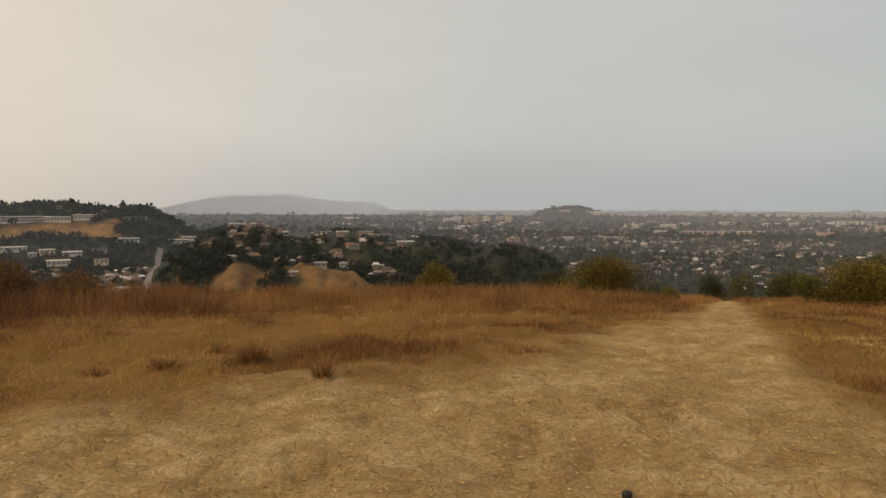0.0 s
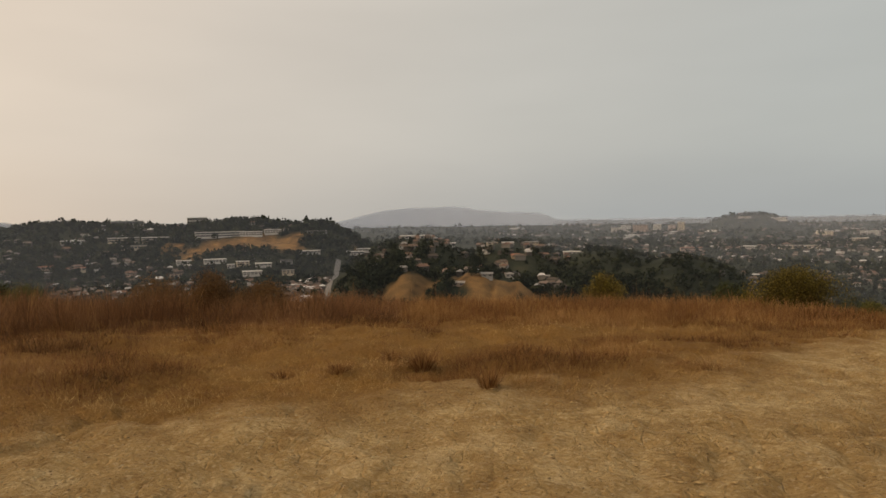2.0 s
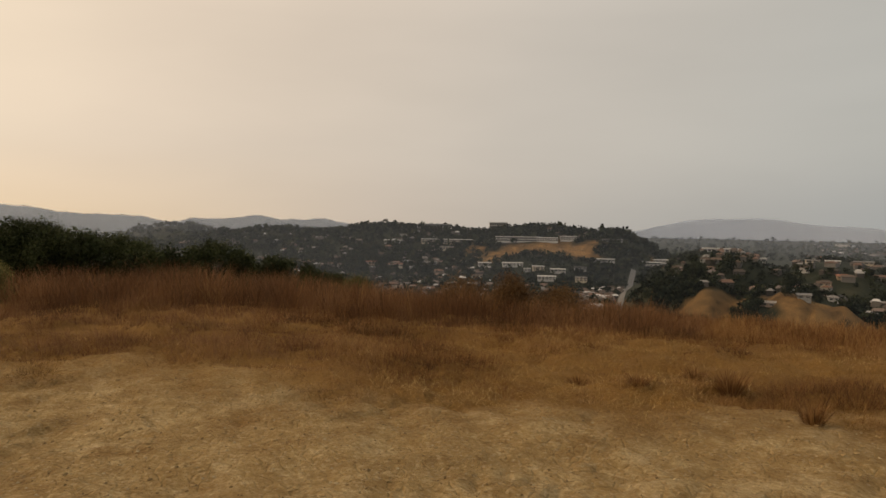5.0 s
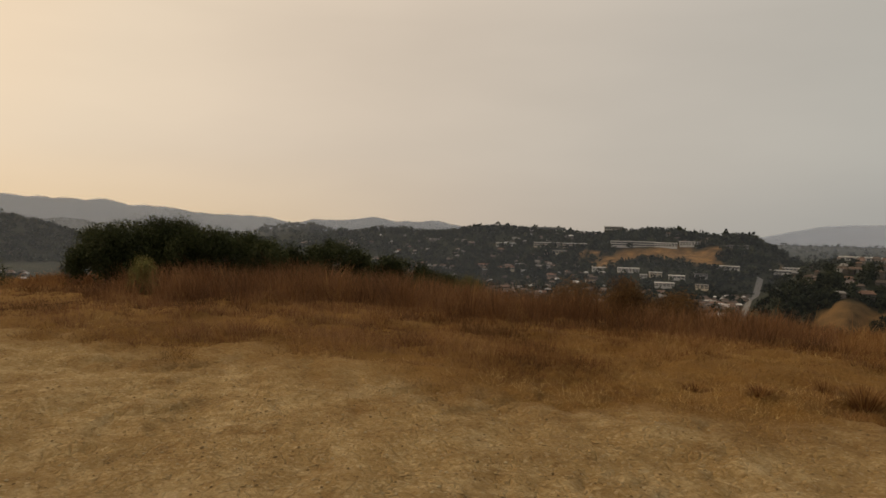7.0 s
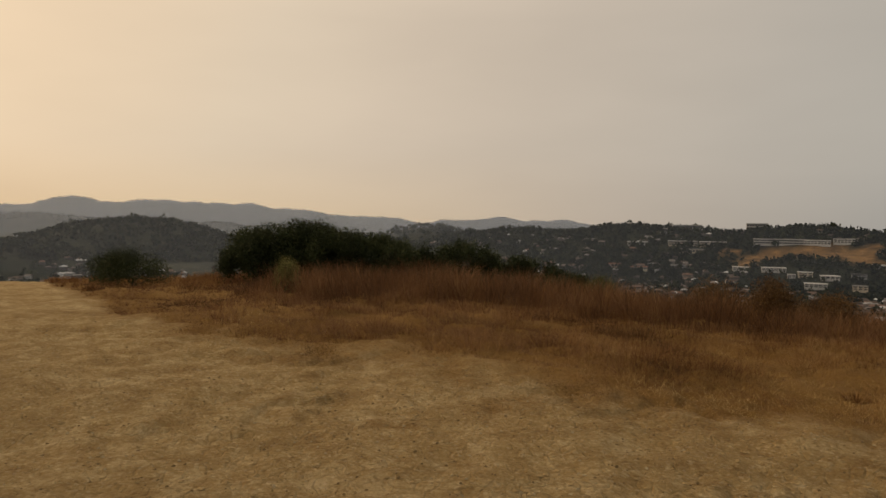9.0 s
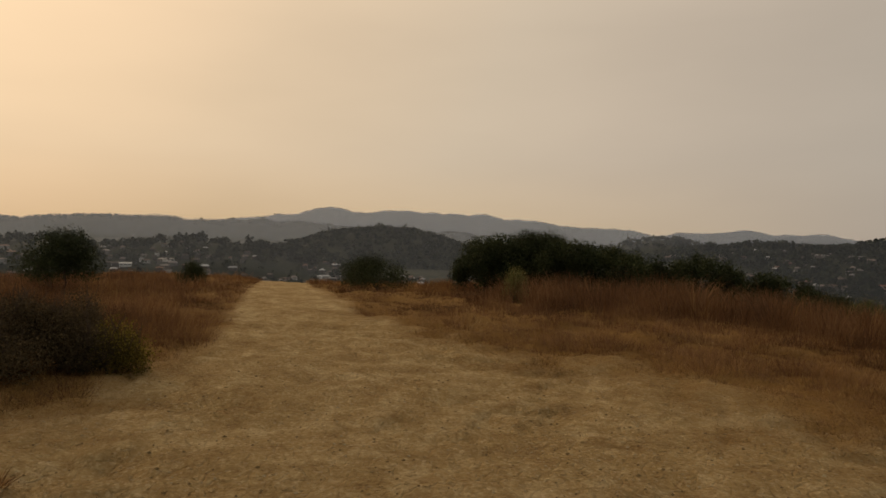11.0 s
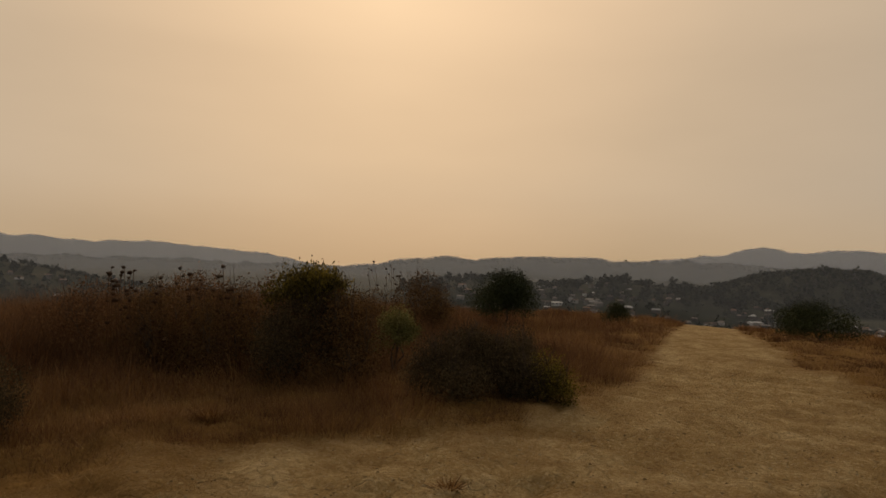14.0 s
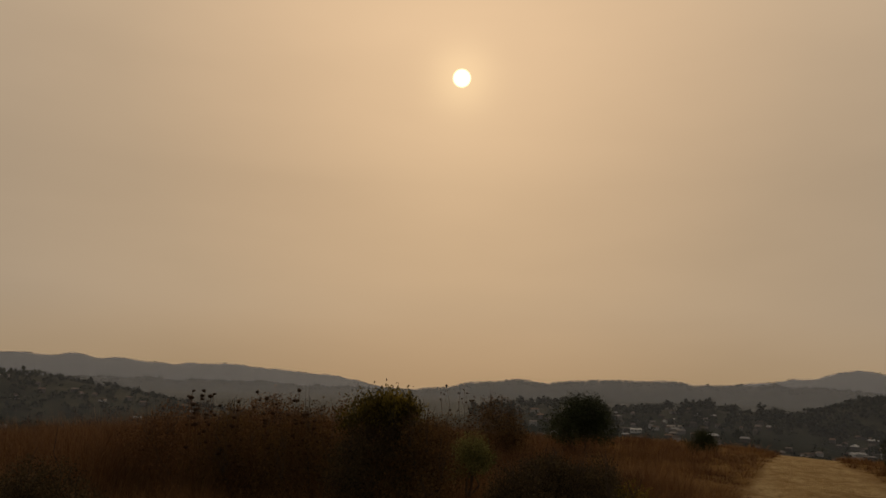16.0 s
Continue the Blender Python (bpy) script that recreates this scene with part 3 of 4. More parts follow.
shrub("coyote_bush", "low grey-green bush beside the trail", -27.0, 25.0, 1.4, 0.95, M_BRUSH, 19, 0.055, 3000)
shrub("coyote_bush", "low green mound of brush in grass", -28.3, 23.0, 1.1, 0.75, M_BRUSH, 20, 0.055, 2600)
shrub("coyote_bush", "broad yellow-green coyote bush on the brow", -31.6, 21.5, 2.9, 1.32, M_YELLOW, 21, 0.06, 8000, lobes_n=13)
shrub("coyote_bush", "dark bush behind the broad yellow one", -33.6, 27.0, 3.0, 1.95, M_BRUSH, 22, 0.06, 4500)
shrub("buckwheat", "rusty brown dry shrub on the brow", 32.4, 19.0, 1.5, 1.35, M_RUST, 23, 0.05, 4200, lobes_n=10)
shrub("buckwheat", "rusty brown dry shrub among tall weeds", 28.3, 20.5, 1.9, 1.15, M_RUST, 24, 0.05, 3600)
shrub("buckwheat", "dull olive shrub among tall weeds", 36.5, 21.5, 2.2, 1.3, M_RUST, 25, 0.05, 4000)
shrub("sagebrush", "dull olive shrub among tall weeds", 45.0, 24.0, 2.0, 1.2, M_BRUSH, 26, 0.05, 3000)

# the thicket of evergreens
oak("wide dark evergreen oak thicket on the brow", 69.0, 27.0, 5.6, 2.72, 31, 30000, leaf=0.075, spread=0.45, lobes_n=34)
oak("dark evergreen oak leaning over the thicket", 65.0, 26.5, 4.2, 2.42, 32, 19000, leaf=0.075, spread=0.6, lobes_n=26)
oak("lower dark evergreen at the thicket's edge", 73.2, 26.5, 2.4, 1.9, 33, 7000, spread=0.8)
oak("bushy dark evergreen with open sprays", 60.0, 25.5, 3.2, 1.75, 34, 11000, spread=0.7)
oak("low dark evergreen on the falling slope", 56.2, 26.0, 3.0, 2.1, 35, 9500, spread=0.8)
oak("low dark evergreen far down the slope", 51.2, 27.0, 3.2, 1.8, 36, 8000, spread=0.9)
oak("lowest dark evergreen far down the slope", 47.6, 28.0, 2.6, 1.4, 39, 5000, spread=0.9)
shrub("sagebrush", "pale green round shrub before the dark oaks", 70.6, 21.0, 1.0, 1.12, M_PALE, 37, 0.04, 3000, lobes_n=8)
shrub("coyote_bush", "rounded dark green bush beside the trail", 82.4, 27.0, 3.0, 1.35, M_OAK, 38, 0.06, 6500, lobes_n=12)

# the brushy corner towards the sun
shrub("coyote_bush", "round dark bush on a short stem", 105.7, 21.0, 2.3, 1.8, M_OAK, 41, 0.05, 9000, lobes_n=14, lift=0.18)
shrub("coyote_bush", "small dark rounded bush beside the trail", 96.6, 25.5, 0.95, 1.0, M_OAK, 42, 0.05, 3500, lobes_n=8)
tall_bush = shrub("coyote_bush", "tall dark bush with yellow-green leafy top", 121.6, 9.2, 1.55, 1.42, M_SCRUB, 43, 0.032, 9000, lobes_n=13, twigs=60)
rng1 = np.random.default_rng(431)
top_lobes = [((math.cos(a) * q, math.sin(a) * q, 1.30 + rng1.uniform(-0.1, 0.12) - q * 0.25), (0.17, 0.17, rng1.uniform(0.13, 0.2))) for a, q in zip(rng1.uniform(0, 6.28, 13), rng1.uniform(0.05, 0.45, 13))]
part("leafy_top", crown_mesh("leafy_top", rng1, top_lobes, 6500, 0.05, M_YELLOW, 1.2, 0.2, 0.4), tall_bush, "yellow-green leafy shoots")
shrub("sagebrush", "small pale green shrub on thin stems", 114.6, 10.4, 0.78, 1.0, M_PALE, 44, 0.03, 3500, lobes_n=8, lift=0.5)
shrub("elderberry", "open twiggy bush with dark seed heads", 112.3, 16.5, 1.55, 1.65, M_RUST, 45, 0.045, 4500, lobes_n=12, twigs=40)
shrub("sagebrush", "dark grey dry scrub beside the trail", 109.0, 8.1, 1.55, 0.80, M_SCRUB, 46, 0.024, 14000, lobes_n=14, twigs=140)
shrub("sagebrush", "dark grey dry scrub tangled with bare twigs", 105.6, 8.3, 1.2, 0.74, M_SCRUB, 57, 0.024, 9000, lobes_n=12, twigs=140)
shrub("sagebrush", "yellowing low scrub at the trail's edge", 102.4, 8.1, 0.8, 0.60, M_YELLOW, 47, 0.026, 3600, lobes_n=9, twigs=50)
shrub("sagebrush", "dark leafy shrub rising from the scrub", 104.6, 8.9, 0.75, 0.9, M_SCRUB, 48, 0.024, 5000, lobes_n=8, twigs=40)
shrub("coyote_bush", "dark rounded bush at the clay's edge", 146.0, 7.3, 1.25, 0.95, M_SCRUB, 49, 0.024, 11000, lobes_n=11, twigs=20)
shrub("coyote_bush", "dark twiggy bush among dead weeds", 127.5, 10.0, 1.5, 1.4, M_RUST, 50, 0.035, 5000, lobes_n=10, twigs=40)
shrub("coyote_bush", "dark brown dry bush in the weeds", 119.0, 9.0, 1.3, 1.25, M_RUST, 51, 0.035, 5000, lobes_n=10, twigs=40)
shrub("coyote_bush", "dark brown dry bush in the weeds", 124.4, 11.5, 1.9, 1.5, M_DEADWEED, 53, 0.04, 4500, lobes_n=10, twigs=40)
shrub("coyote_bush", "dark brown dry bush in the weeds", 130.0, 12.5, 2.2, 1.5, M_DEADWEED, 54, 0.04, 4500, lobes_n=10, twigs=40)
shrub("coyote_bush", "dark brown dry bush in the weeds", 137.0, 12.0, 2.2, 1.4, M_DEADWEED, 55, 0.04, 4500, lobes_n=10, twigs=40)
shrub("coyote_bush", "brown dry bush behind the pale shrub", 116.5, 12.5, 1.5, 1.2, M_RUST, 56, 0.04, 3500, lobes_n=10, twigs=40)
shrub("coyote_bush", "brown dry bush in the weeds", 132.5, 10.8, 1.7, 1.35, M_RUST, 52, 0.035, 5000, lobes_n=10, twigs=40)


def dry_tuft(label, az, r, width, height, seed, n=240):
    """A single clump of dead grass, its blades bent outwards."""
    rng = np.random.default_rng(seed)
    x, y = ground_at(az, r)
    e = thing("grass_clump", x, y, land_z(x, y), label, "grass clump", "dry clumps")
    a = rng.uniform(0, 6.28, n)
    out_ = rng.uniform(0.1, 1, n)
    L = height * rng.uniform(0.5, 1.1, n)
    b0 = np.stack([np.cos(a) * out_ * width * 0.2, np.sin(a) * out_ * width * 0.2, np.full(n, -0.02)], 1)
    tip = b0 + np.stack([np.cos(a) * out_ * width * 0.4, np.sin(a) * out_ * width * 0.4, L], 1) + rng.normal(0, 0.03, (n, 3))
    V, F, tint = blades(rng, b0, tip, 0.004, 0.25)
    part("dead_grass", mesh_of("dead_grass", V, F, [M_RUSSET], tint=tint), e)["kind"] = "stuff"
    return e


def blades(rng, b0, tip, width, sag, cut=3):
    """Grass blades from base to tip, bowed; three triangles each, or one."""
    n = len(b0)
    d = tip - b0
    s = np.stack([-d[:, 1], d[:, 0], np.zeros(n)], 1) + rng.normal(0, 0.02, (n, 3))
    s /= np.linalg.norm(s, axis=1)[:, None] + 1e-9
    w = (np.broadcast_to(np.asarray(width, float), n) * rng.uniform(0.7, 1.3, n))[:, None]
    tint = rng.uniform(0, 1, n)
    if cut == 1:
        V = np.stack([b0 - s * w, b0 + s * w, tip], 1).reshape(-1, 3)
        return V, np.arange(3 * n).reshape(-1, 3), np.repeat(tint, 3)
    mid = b0 + d * 0.55
    mid[:, 2] += sag * np.abs(d[:, 2]) * 0.4
    V = np.stack([b0 - s * w, b0 + s * w, mid - s * w * 0.8, mid + s * w * 0.8, tip], 1).reshape(-1, 3)
    o = np.arange(n)[:, None] * 5
    F = np.concatenate([o + np.array([[0, 1, 3]]), o + np.array([[0, 3, 2]]), o + np.array([[2, 3, 4]])])
    return V, F, np.repeat(tint, 5)


dry_tuft("dark russet clump of dead grass on the clay", 15.5, 8.3, 0.6, 0.26, 61, 420)
dry_tuft("bleached upright clump of dry grass", 10.0, 7.0, 0.40, 0.19, 62, 220)
dry_tuft("low flattened clump of brown grass", 22.4, 7.9, 0.5, 0.12, 63, 150)
dry_tuft("low brown clump beside the clay", 27.0, 8.6, 0.5, 0.12, 64, 150)
dry_tuft("low brown clump beside the clay", 18.0, 9.4, 0.5, 0.15, 65, 150)
dry_tuft("thin upright dry clump", 3.0, 8.4, 0.25, 0.22, 66, 90)
dry_tuft("russet clump at the clay's edge", 129.0, 7.4, 0.7, 0.12, 67, 260)
dry_tuft("russet clump at the clay's edge", 121.5, 7.7, 0.6, 0.13, 68, 260)
dry_tuft("russet clump in the open clay", 110.0, 5.0, 0.35, 0.06, 69, 160)


def weed_stalk(label, az, r, height, seed, heads=3):
    """A dead weed: a thin branched stalk with round seed heads."""
    rng = np.random.default_rng(seed)
    x, y = ground_at(az, r)
    e = thing("weed_stalk", x, y, land_z(x, y), label, "weed", "dead weed stalks")
    lean = rng.normal(0, 0.08, 2)
    top = np.array((lean[0], lean[1], height))
    V, F = tubes([stem_path(rng, (0, 0, -0.03), top, 0.006, 0.004, 0.015, 6)], 4)
    part("stem", mesh_of("stem", V, F, [M_DEADWEED], True, tint=np.full(len(V), 0.3)), e)
    for i in range(heads):
        f = 1 - 0.16 * i
        base = top * f
        tip = base + np.array((rng.normal(0, 0.07), rng.normal(0, 0.07), rng.uniform(0.03, 0.12)))
        if i == 0:
            tip = top
        else:
            V, F = tubes([stem_path(rng, base * 0.9, tip, 0.004, 0.003, 0.03, 4)], 3)
            part("side_stem", mesh_of("side_stem", V, F, [M_DEADWEED], True, tint=np.full(len(V), 0.3)), e)
        bm = bmesh.new()
        bmesh.ops.create_icosphere(bm, subdivisions=2, radius=rng.uniform(0.022, 0.034))
        for v in bm.verts:
            v.co *= rng.uniform(0.75, 1.2)
            v.co.z *= 0.75
            v.co += Vector(tip)
        me = bpy.data.meshes.new("seed_head")
        bm.to_mesh(me)
        bm.free()
        me.materials.append(M_DEADWEED)
        part("seed_head", me, e)
    return e


rng0 = np.random.default_rng(77)
for k in range(34):
    a = rng0.uniform(127.5, 136.5) if k < 26 else rng0.uniform(114.5, 116.5)
    d = rng0.uniform(8.6, 11.5) if k < 26 else rng0.uniform(14, 17)
    h = (1.35 + rng0.uniform(-0.25, 0.22)) if k < 26 else 1.6 + rng0.uniform(-0.2, 0.3)
    weed_stalk("dead brown weed stalk with round seed heads", a, d, h, 700 + k, int(rng0.integers(2, 5)))


# ---------------------------------------------------------------- grass
def brow_r(az):
    return 3.2 / np.radians(around(az, BROW))


# height of the standing growth along the brow, by bearing
TALL = [(-110, 0.5), (-34, 0.35), (-26, 0.18), (-20, 0.22), (-17, 0.45), (-12, 0.7), (0, 0.72), (8, 0.70), (16, 0.62), (21, 0.8), (25, 0.85), (34, 0.85), (42, 0.85), (50, 0.95), (56, 1.1), (62, 1.15), (68, 1.05),
        (73, 0.85), (78, 0.5), (84, 0.3), (93, 0.2), (95, 0.26), (101, 0.34), (110, 0.5), (118, 0.95), (124, 1.2), (135, 1.25), (150, 1.0), (249, 0.5)]


def scatter_tufts(seed, n, per, a0, a1, r0, r1):
    """Tuft middles spread evenly by bearing and by the logarithm of distance, with their blades."""
    rng = np.random.default_rng(seed)
    az = rng.uniform(a0, a1, n)
    r = np.exp(rng.uniform(math.log(r0), math.log(r1), n))
    a = np.radians(az)
    x, y = -np.sin(a) * r, np.cos(a) * r
    return rng, az, r, x, y


def grow(rng, x, y, h, spread, per, width_k, cut, lean, mat, name, label, min_w=0.0016):
    n = len(x)
    X, Y, H = np.repeat(x, per), np.repeat(y, per), np.repeat(h, per)
    S = np.repeat(spread, per)
    a, q = rng.uniform(0, 6.28, n * per), np.sqrt(rng.uniform(0, 1, n * per))
    bx, by = X + np.cos(a) * q * S, Y + np.sin(a) * q * S
    bz = land(bx, by) - 0.01
    L = H * rng.uniform(0.45, 1.15, n * per)
    la = a + rng.normal(0, 0.6, n * per)
    bend = lean * L * rng.uniform(0.2, 1.2, n * per)
    tip = np.stack([bx + np.cos(la) * bend, by + np.sin(la) * bend, bz + L], 1)
    w = np.maximum(min_w, np.hypot(bx, by) * width_k)
    V, F, tint = blades(rng, np.stack([bx, by, bz], 1), tip, w, 0.3, cut)
    patch = np.repeat(rng.normal(0, 0.12, n), per * (5 if cut == 3 else 3))
    wide = rough_noise(V[:, 0] / 1.4, V[:, 1] / 1.4, 61, 3) - 0.5
    me = mesh_of(name, V, F, [mat], tint=np.clip(tint * 0.6 + 0.2 + patch + wide * 1.4, 0, 1))
    return tagged(new(name, me), label, "grass", kind="stuff")


def build_grass():
    # short straw and litter over the trodden margins
    rng, az, r, x, y = scatter_tufts(101, 17000, 0, -37, 154, 3.2, 24)
    tr = trodden(x, y)
    keep = rng.uniform(0, 1, len(x)) > np.maximum(np.clip(tr * 1.25, 0, 0.93), np.where(az > 105, 0.6, 0.85) * ((az > 44) & (tr < 0.2)))
    x, y, tr = x[keep], y[keep], tr[keep]
    grow(rng, x, y, 0.030 + 0.065 * (1 - tr) * rng.uniform(0.3, 1.2, len(x)), np.full(len(x), 0.16), 13, 0.00036, 1, 1.8, M_STRAW,
         "short_grass", "short bleached dry grass matted over the hilltop")
    # russet mat
    rng, az, r, x, y = scatter_tufts(102, 22000, 0, -37, 154, 6.0, 40)
    tr = trodden(x, y)
    clump = rough_noise(x / 1.1, y / 1.1, 71, 3)
    keep = (tr < 0.3) & (clump > 0.47 - 0.28 * np.clip((az - 34) / 24, 0, 1))
    x, y, r, az, clump = x[keep], y[keep], r[keep], az[keep], clump[keep]
    h = (0.03 + 0.035 * (az > 38) + 0.95 * np.clip(clump - 0.45, 0, 0.4)) * (0.6 + 0.5 * np.clip((az - 30) / 40, 0, 1) + 0.6 * np.clip((az - 97) / 5, 0, 1))
    dim = rng.uniform(0, 1, len(x)) < np.where(az > 108, 0.42, np.where(az > 48, 0.72, np.where(az > 38, 0.35, 0.14)))
    for sel, mat, name, label in ((~dim, M_RUSSET, "matted_grass", "russet dry grass in low matted clumps"), (dim, M_DEADWEED, "dead_grass", "dark dead grass in low matted clumps")):
        grow(rng, x[sel], y[sel], h[sel], np.full(sel.sum(), 0.17), 18, 0.00034, 1, 1.3, mat, name, label)
    # tall standing grass along the brow
    rng, az, r, x, y = scatter_tufts(103, 15000, 0, -37, 154, 8.5, 46)
    rc = brow_r(az)
    f = np.clip((r / rc - 0.45) / 0.42, 0, 1) ** 1.3 * np.clip((2.0 - r / rc) / 0.4, 0, 1)
    sunny = np.clip((az - 93) / 5, 0, 1)
    f = np.maximum(f, sunny * np.clip((r - 7.6 - 1.5 * np.clip((az - 106) / 6, 0, 1)) / (3.6 - 1.8 * np.clip((az - 106) / 6, 0, 1)), 0, 1) ** 1.4)
    # the thick band of weeds along the brow towards the valley
    f = np.maximum(f, np.clip((r - 14.3 - 2.2 * np.clip((az - 46) / 8, 0, 1)) / 2.6, 0, 1) * np.clip((az - 17) / 5, 0, 1) * np.clip((76 - az) / 5, 0, 1) * np.clip((1.6 - r / rc) / 0.4, 0, 1))
    f *= np.clip(1 - 3 * trodden(x, y), 0, 1)
    h = around(az, TALL) * f * (0.55 + 0.65 * rough_noise(x / 1.3, y / 1.3, 81, 3))
    keep = (h > 0.14) & (rng.uniform(0, 1, len(x)) < 0.95)
    dark = (((az > 17) & (az < 76) & (r > 14.3)) | (az > 94)) & (rng.uniform(0, 1, len(x)) < np.where((az > 94) & (az < 104), 0.6, 0.93))
    for sel, mat, name, label in ((keep & ~dark, M_RUSSET, "tall_grass", "tall russet dry grass standing along the brow"),
                                  (keep & dark, M_DEADWEED, "dead_weeds", "tall dark dead weeds standing along the brow")):
        grow(rng, x[sel], y[sel], h[sel], np.full(sel.sum(), 0.22), 24, 0.00023, 3, 1.0, mat, name, label)
    # a few bleached seed stems over the rest
    rng, az, r, x, y = scatter_tufts(104, 800, 0, -37, 154, 9, 34)
    h = around(az, TALL) * np.clip((r / brow_r(az) - 0.55) / 0.2, 0, 1) * 1.25 * np.clip(1 - 3 * trodden(x, y), 0, 1)
    keep = h > 0.3
    grow(rng, x[keep], y[keep], h[keep], np.full(keep.sum(), 0.25), 4, 0.00020, 3, 0.35, M_RUSSET, "seed_stems", "thin bleached seed stems over the tall grass")


build_grass()


def build_pebbles(seed, count, mat, name, label, size=-4.95, most=0.018, flat=0.6):
    """Grit and crumbs of clay on the trodden ground."""
    rng, az, r, x, y = scatter_tufts(seed, count, 0, -37, 154, 2.6, 16)
    keep = trodden(x, y) > 0.35
    x, y, r = x[keep], y[keep], r[keep]
    base = np.array([(1, 0, 0), (-1, 0, 0), (0, 1, 0), (0, -1, 0), (0, 0, 1), (0, 0, -1)], float)
    tri = np.array([(0, 2, 4), (2, 1, 4), (1, 3, 4), (3, 0, 4), (2, 0, 5), (1, 2, 5), (3, 1, 5), (0, 3, 5)])
    n = len(x)
    s = np.minimum(np.exp(rng.normal(size, 0.5, n)), most)
    V = base[None] * rng.uniform(0.6, 1.3, (n, 6, 1)) * s[:, None, None] * np.array((1, 1, flat))
    V = V + np.stack([x, y, land(x, y) + s * 0.25], 1)[:, None]
    F = (tri[None] + (np.arange(n) * 6)[:, None, None]).reshape(-1, 3)
    me = mesh_of(name, V.reshape(-1, 3), F, [mat])
    tagged(new(name, me), label, "gravel", kind="stuff")


build_pebbles(105, 3800, M_STONE, "loose_stones", "pale grit strewn on the trodden trail")
build_pebbles(106, 5200, M_CLOD, "clay_crumbs", "dark crumbs of clay strewn on the trail")


build_pebbles(107, 4200, M_CRUST, "clay_clods", "small broken clods of the trail's dry crust", -4.3, 0.028, 0.4)


def build_post():
    """A short black stake with a rounded cap beside the trail."""
    x, y = ground_at(-15.3, 3.3)
    e = thing("trail_stake", x, y, land_z(x, y), "short slim black stake with a rounded cap on the clay", "stake")
    prof = [(0.0225, -0.15), (0.0225, 0.27), (0.021, 0.275), (0.0235, 0.278), (0.0245, 0.29), (0.0235, 0.307), (0.018, 0.314), (0.0, 0.316)]
    for name, rows in (("shaft", prof[:3]), ("cap", prof[3:])):
        V, F = [], []
        for i, (rad, z) in enumerate(rows):
            for j in range(20):
                V.append((math.cos(j * math.pi / 10) * max(rad, 0.0005), math.sin(j * math.pi / 10) * max(rad, 0.0005), z))
        for i in range(len(rows) - 1):
            for j in range(20):
                F.append((i * 20 + j, i * 20 + (j + 1) % 20, (i + 1) * 20 + (j + 1) % 20, (i + 1) * 20 + j))
        part(name, mesh_of(name, V, F, [M_POST], True), e)


build_post()

# ---------------------------------------------------------------- houses and buildings
def box_part(name, parent, x0, x1, y0, y1, z0, z1, mat, label=""):
    V = [(x, y, z) for z in (z0, z1) for x, y in ((x0, y0), (x1, y0), (x1, y1), (x0, y1))]
    F = [(3, 2, 1, 0), (4, 5, 6, 7), (0, 1, 5, 4), (1, 2, 6, 5), (2, 3, 7, 6), (3, 0, 4, 7)]
    return part(name, mesh_of(name, V, F, [mat]), parent, label)


def roof_arrays(w, d, z, rise, over=0.6, hip=0.0):
    """A pitched roof with eaves and thickness: ridge along x."""
    x, y = w / 2 + over, d / 2 + over
    k = x - hip
    V = [(-x, -y, z), (x, -y, z), (x, y, z), (-x, y, z), (-x, -y, z + 0.25), (x, -y, z + 0.25), (x, y, z + 0.25), (-x, y, z + 0.25), (-k, 0, z + rise), (k, 0, z + rise)]
    F = [(3, 2, 1, 0), (0, 1, 5, 4), (1, 2, 6, 5), (2, 3, 7, 6), (3, 0, 4, 7), (4, 5, 9, 8), (6, 7, 8, 9), (5, 6, 9, 9), (7, 4, 8, 8)]
    return V, F


def face_mesh(name, V, F, mat):
    me = bpy.data.meshes.new(name)
    me.from_pydata(V, [], [tuple(dict.fromkeys(f)) for f in F])
    me.materials.append(mat)
    me.update()
    return me


HOUSES = []


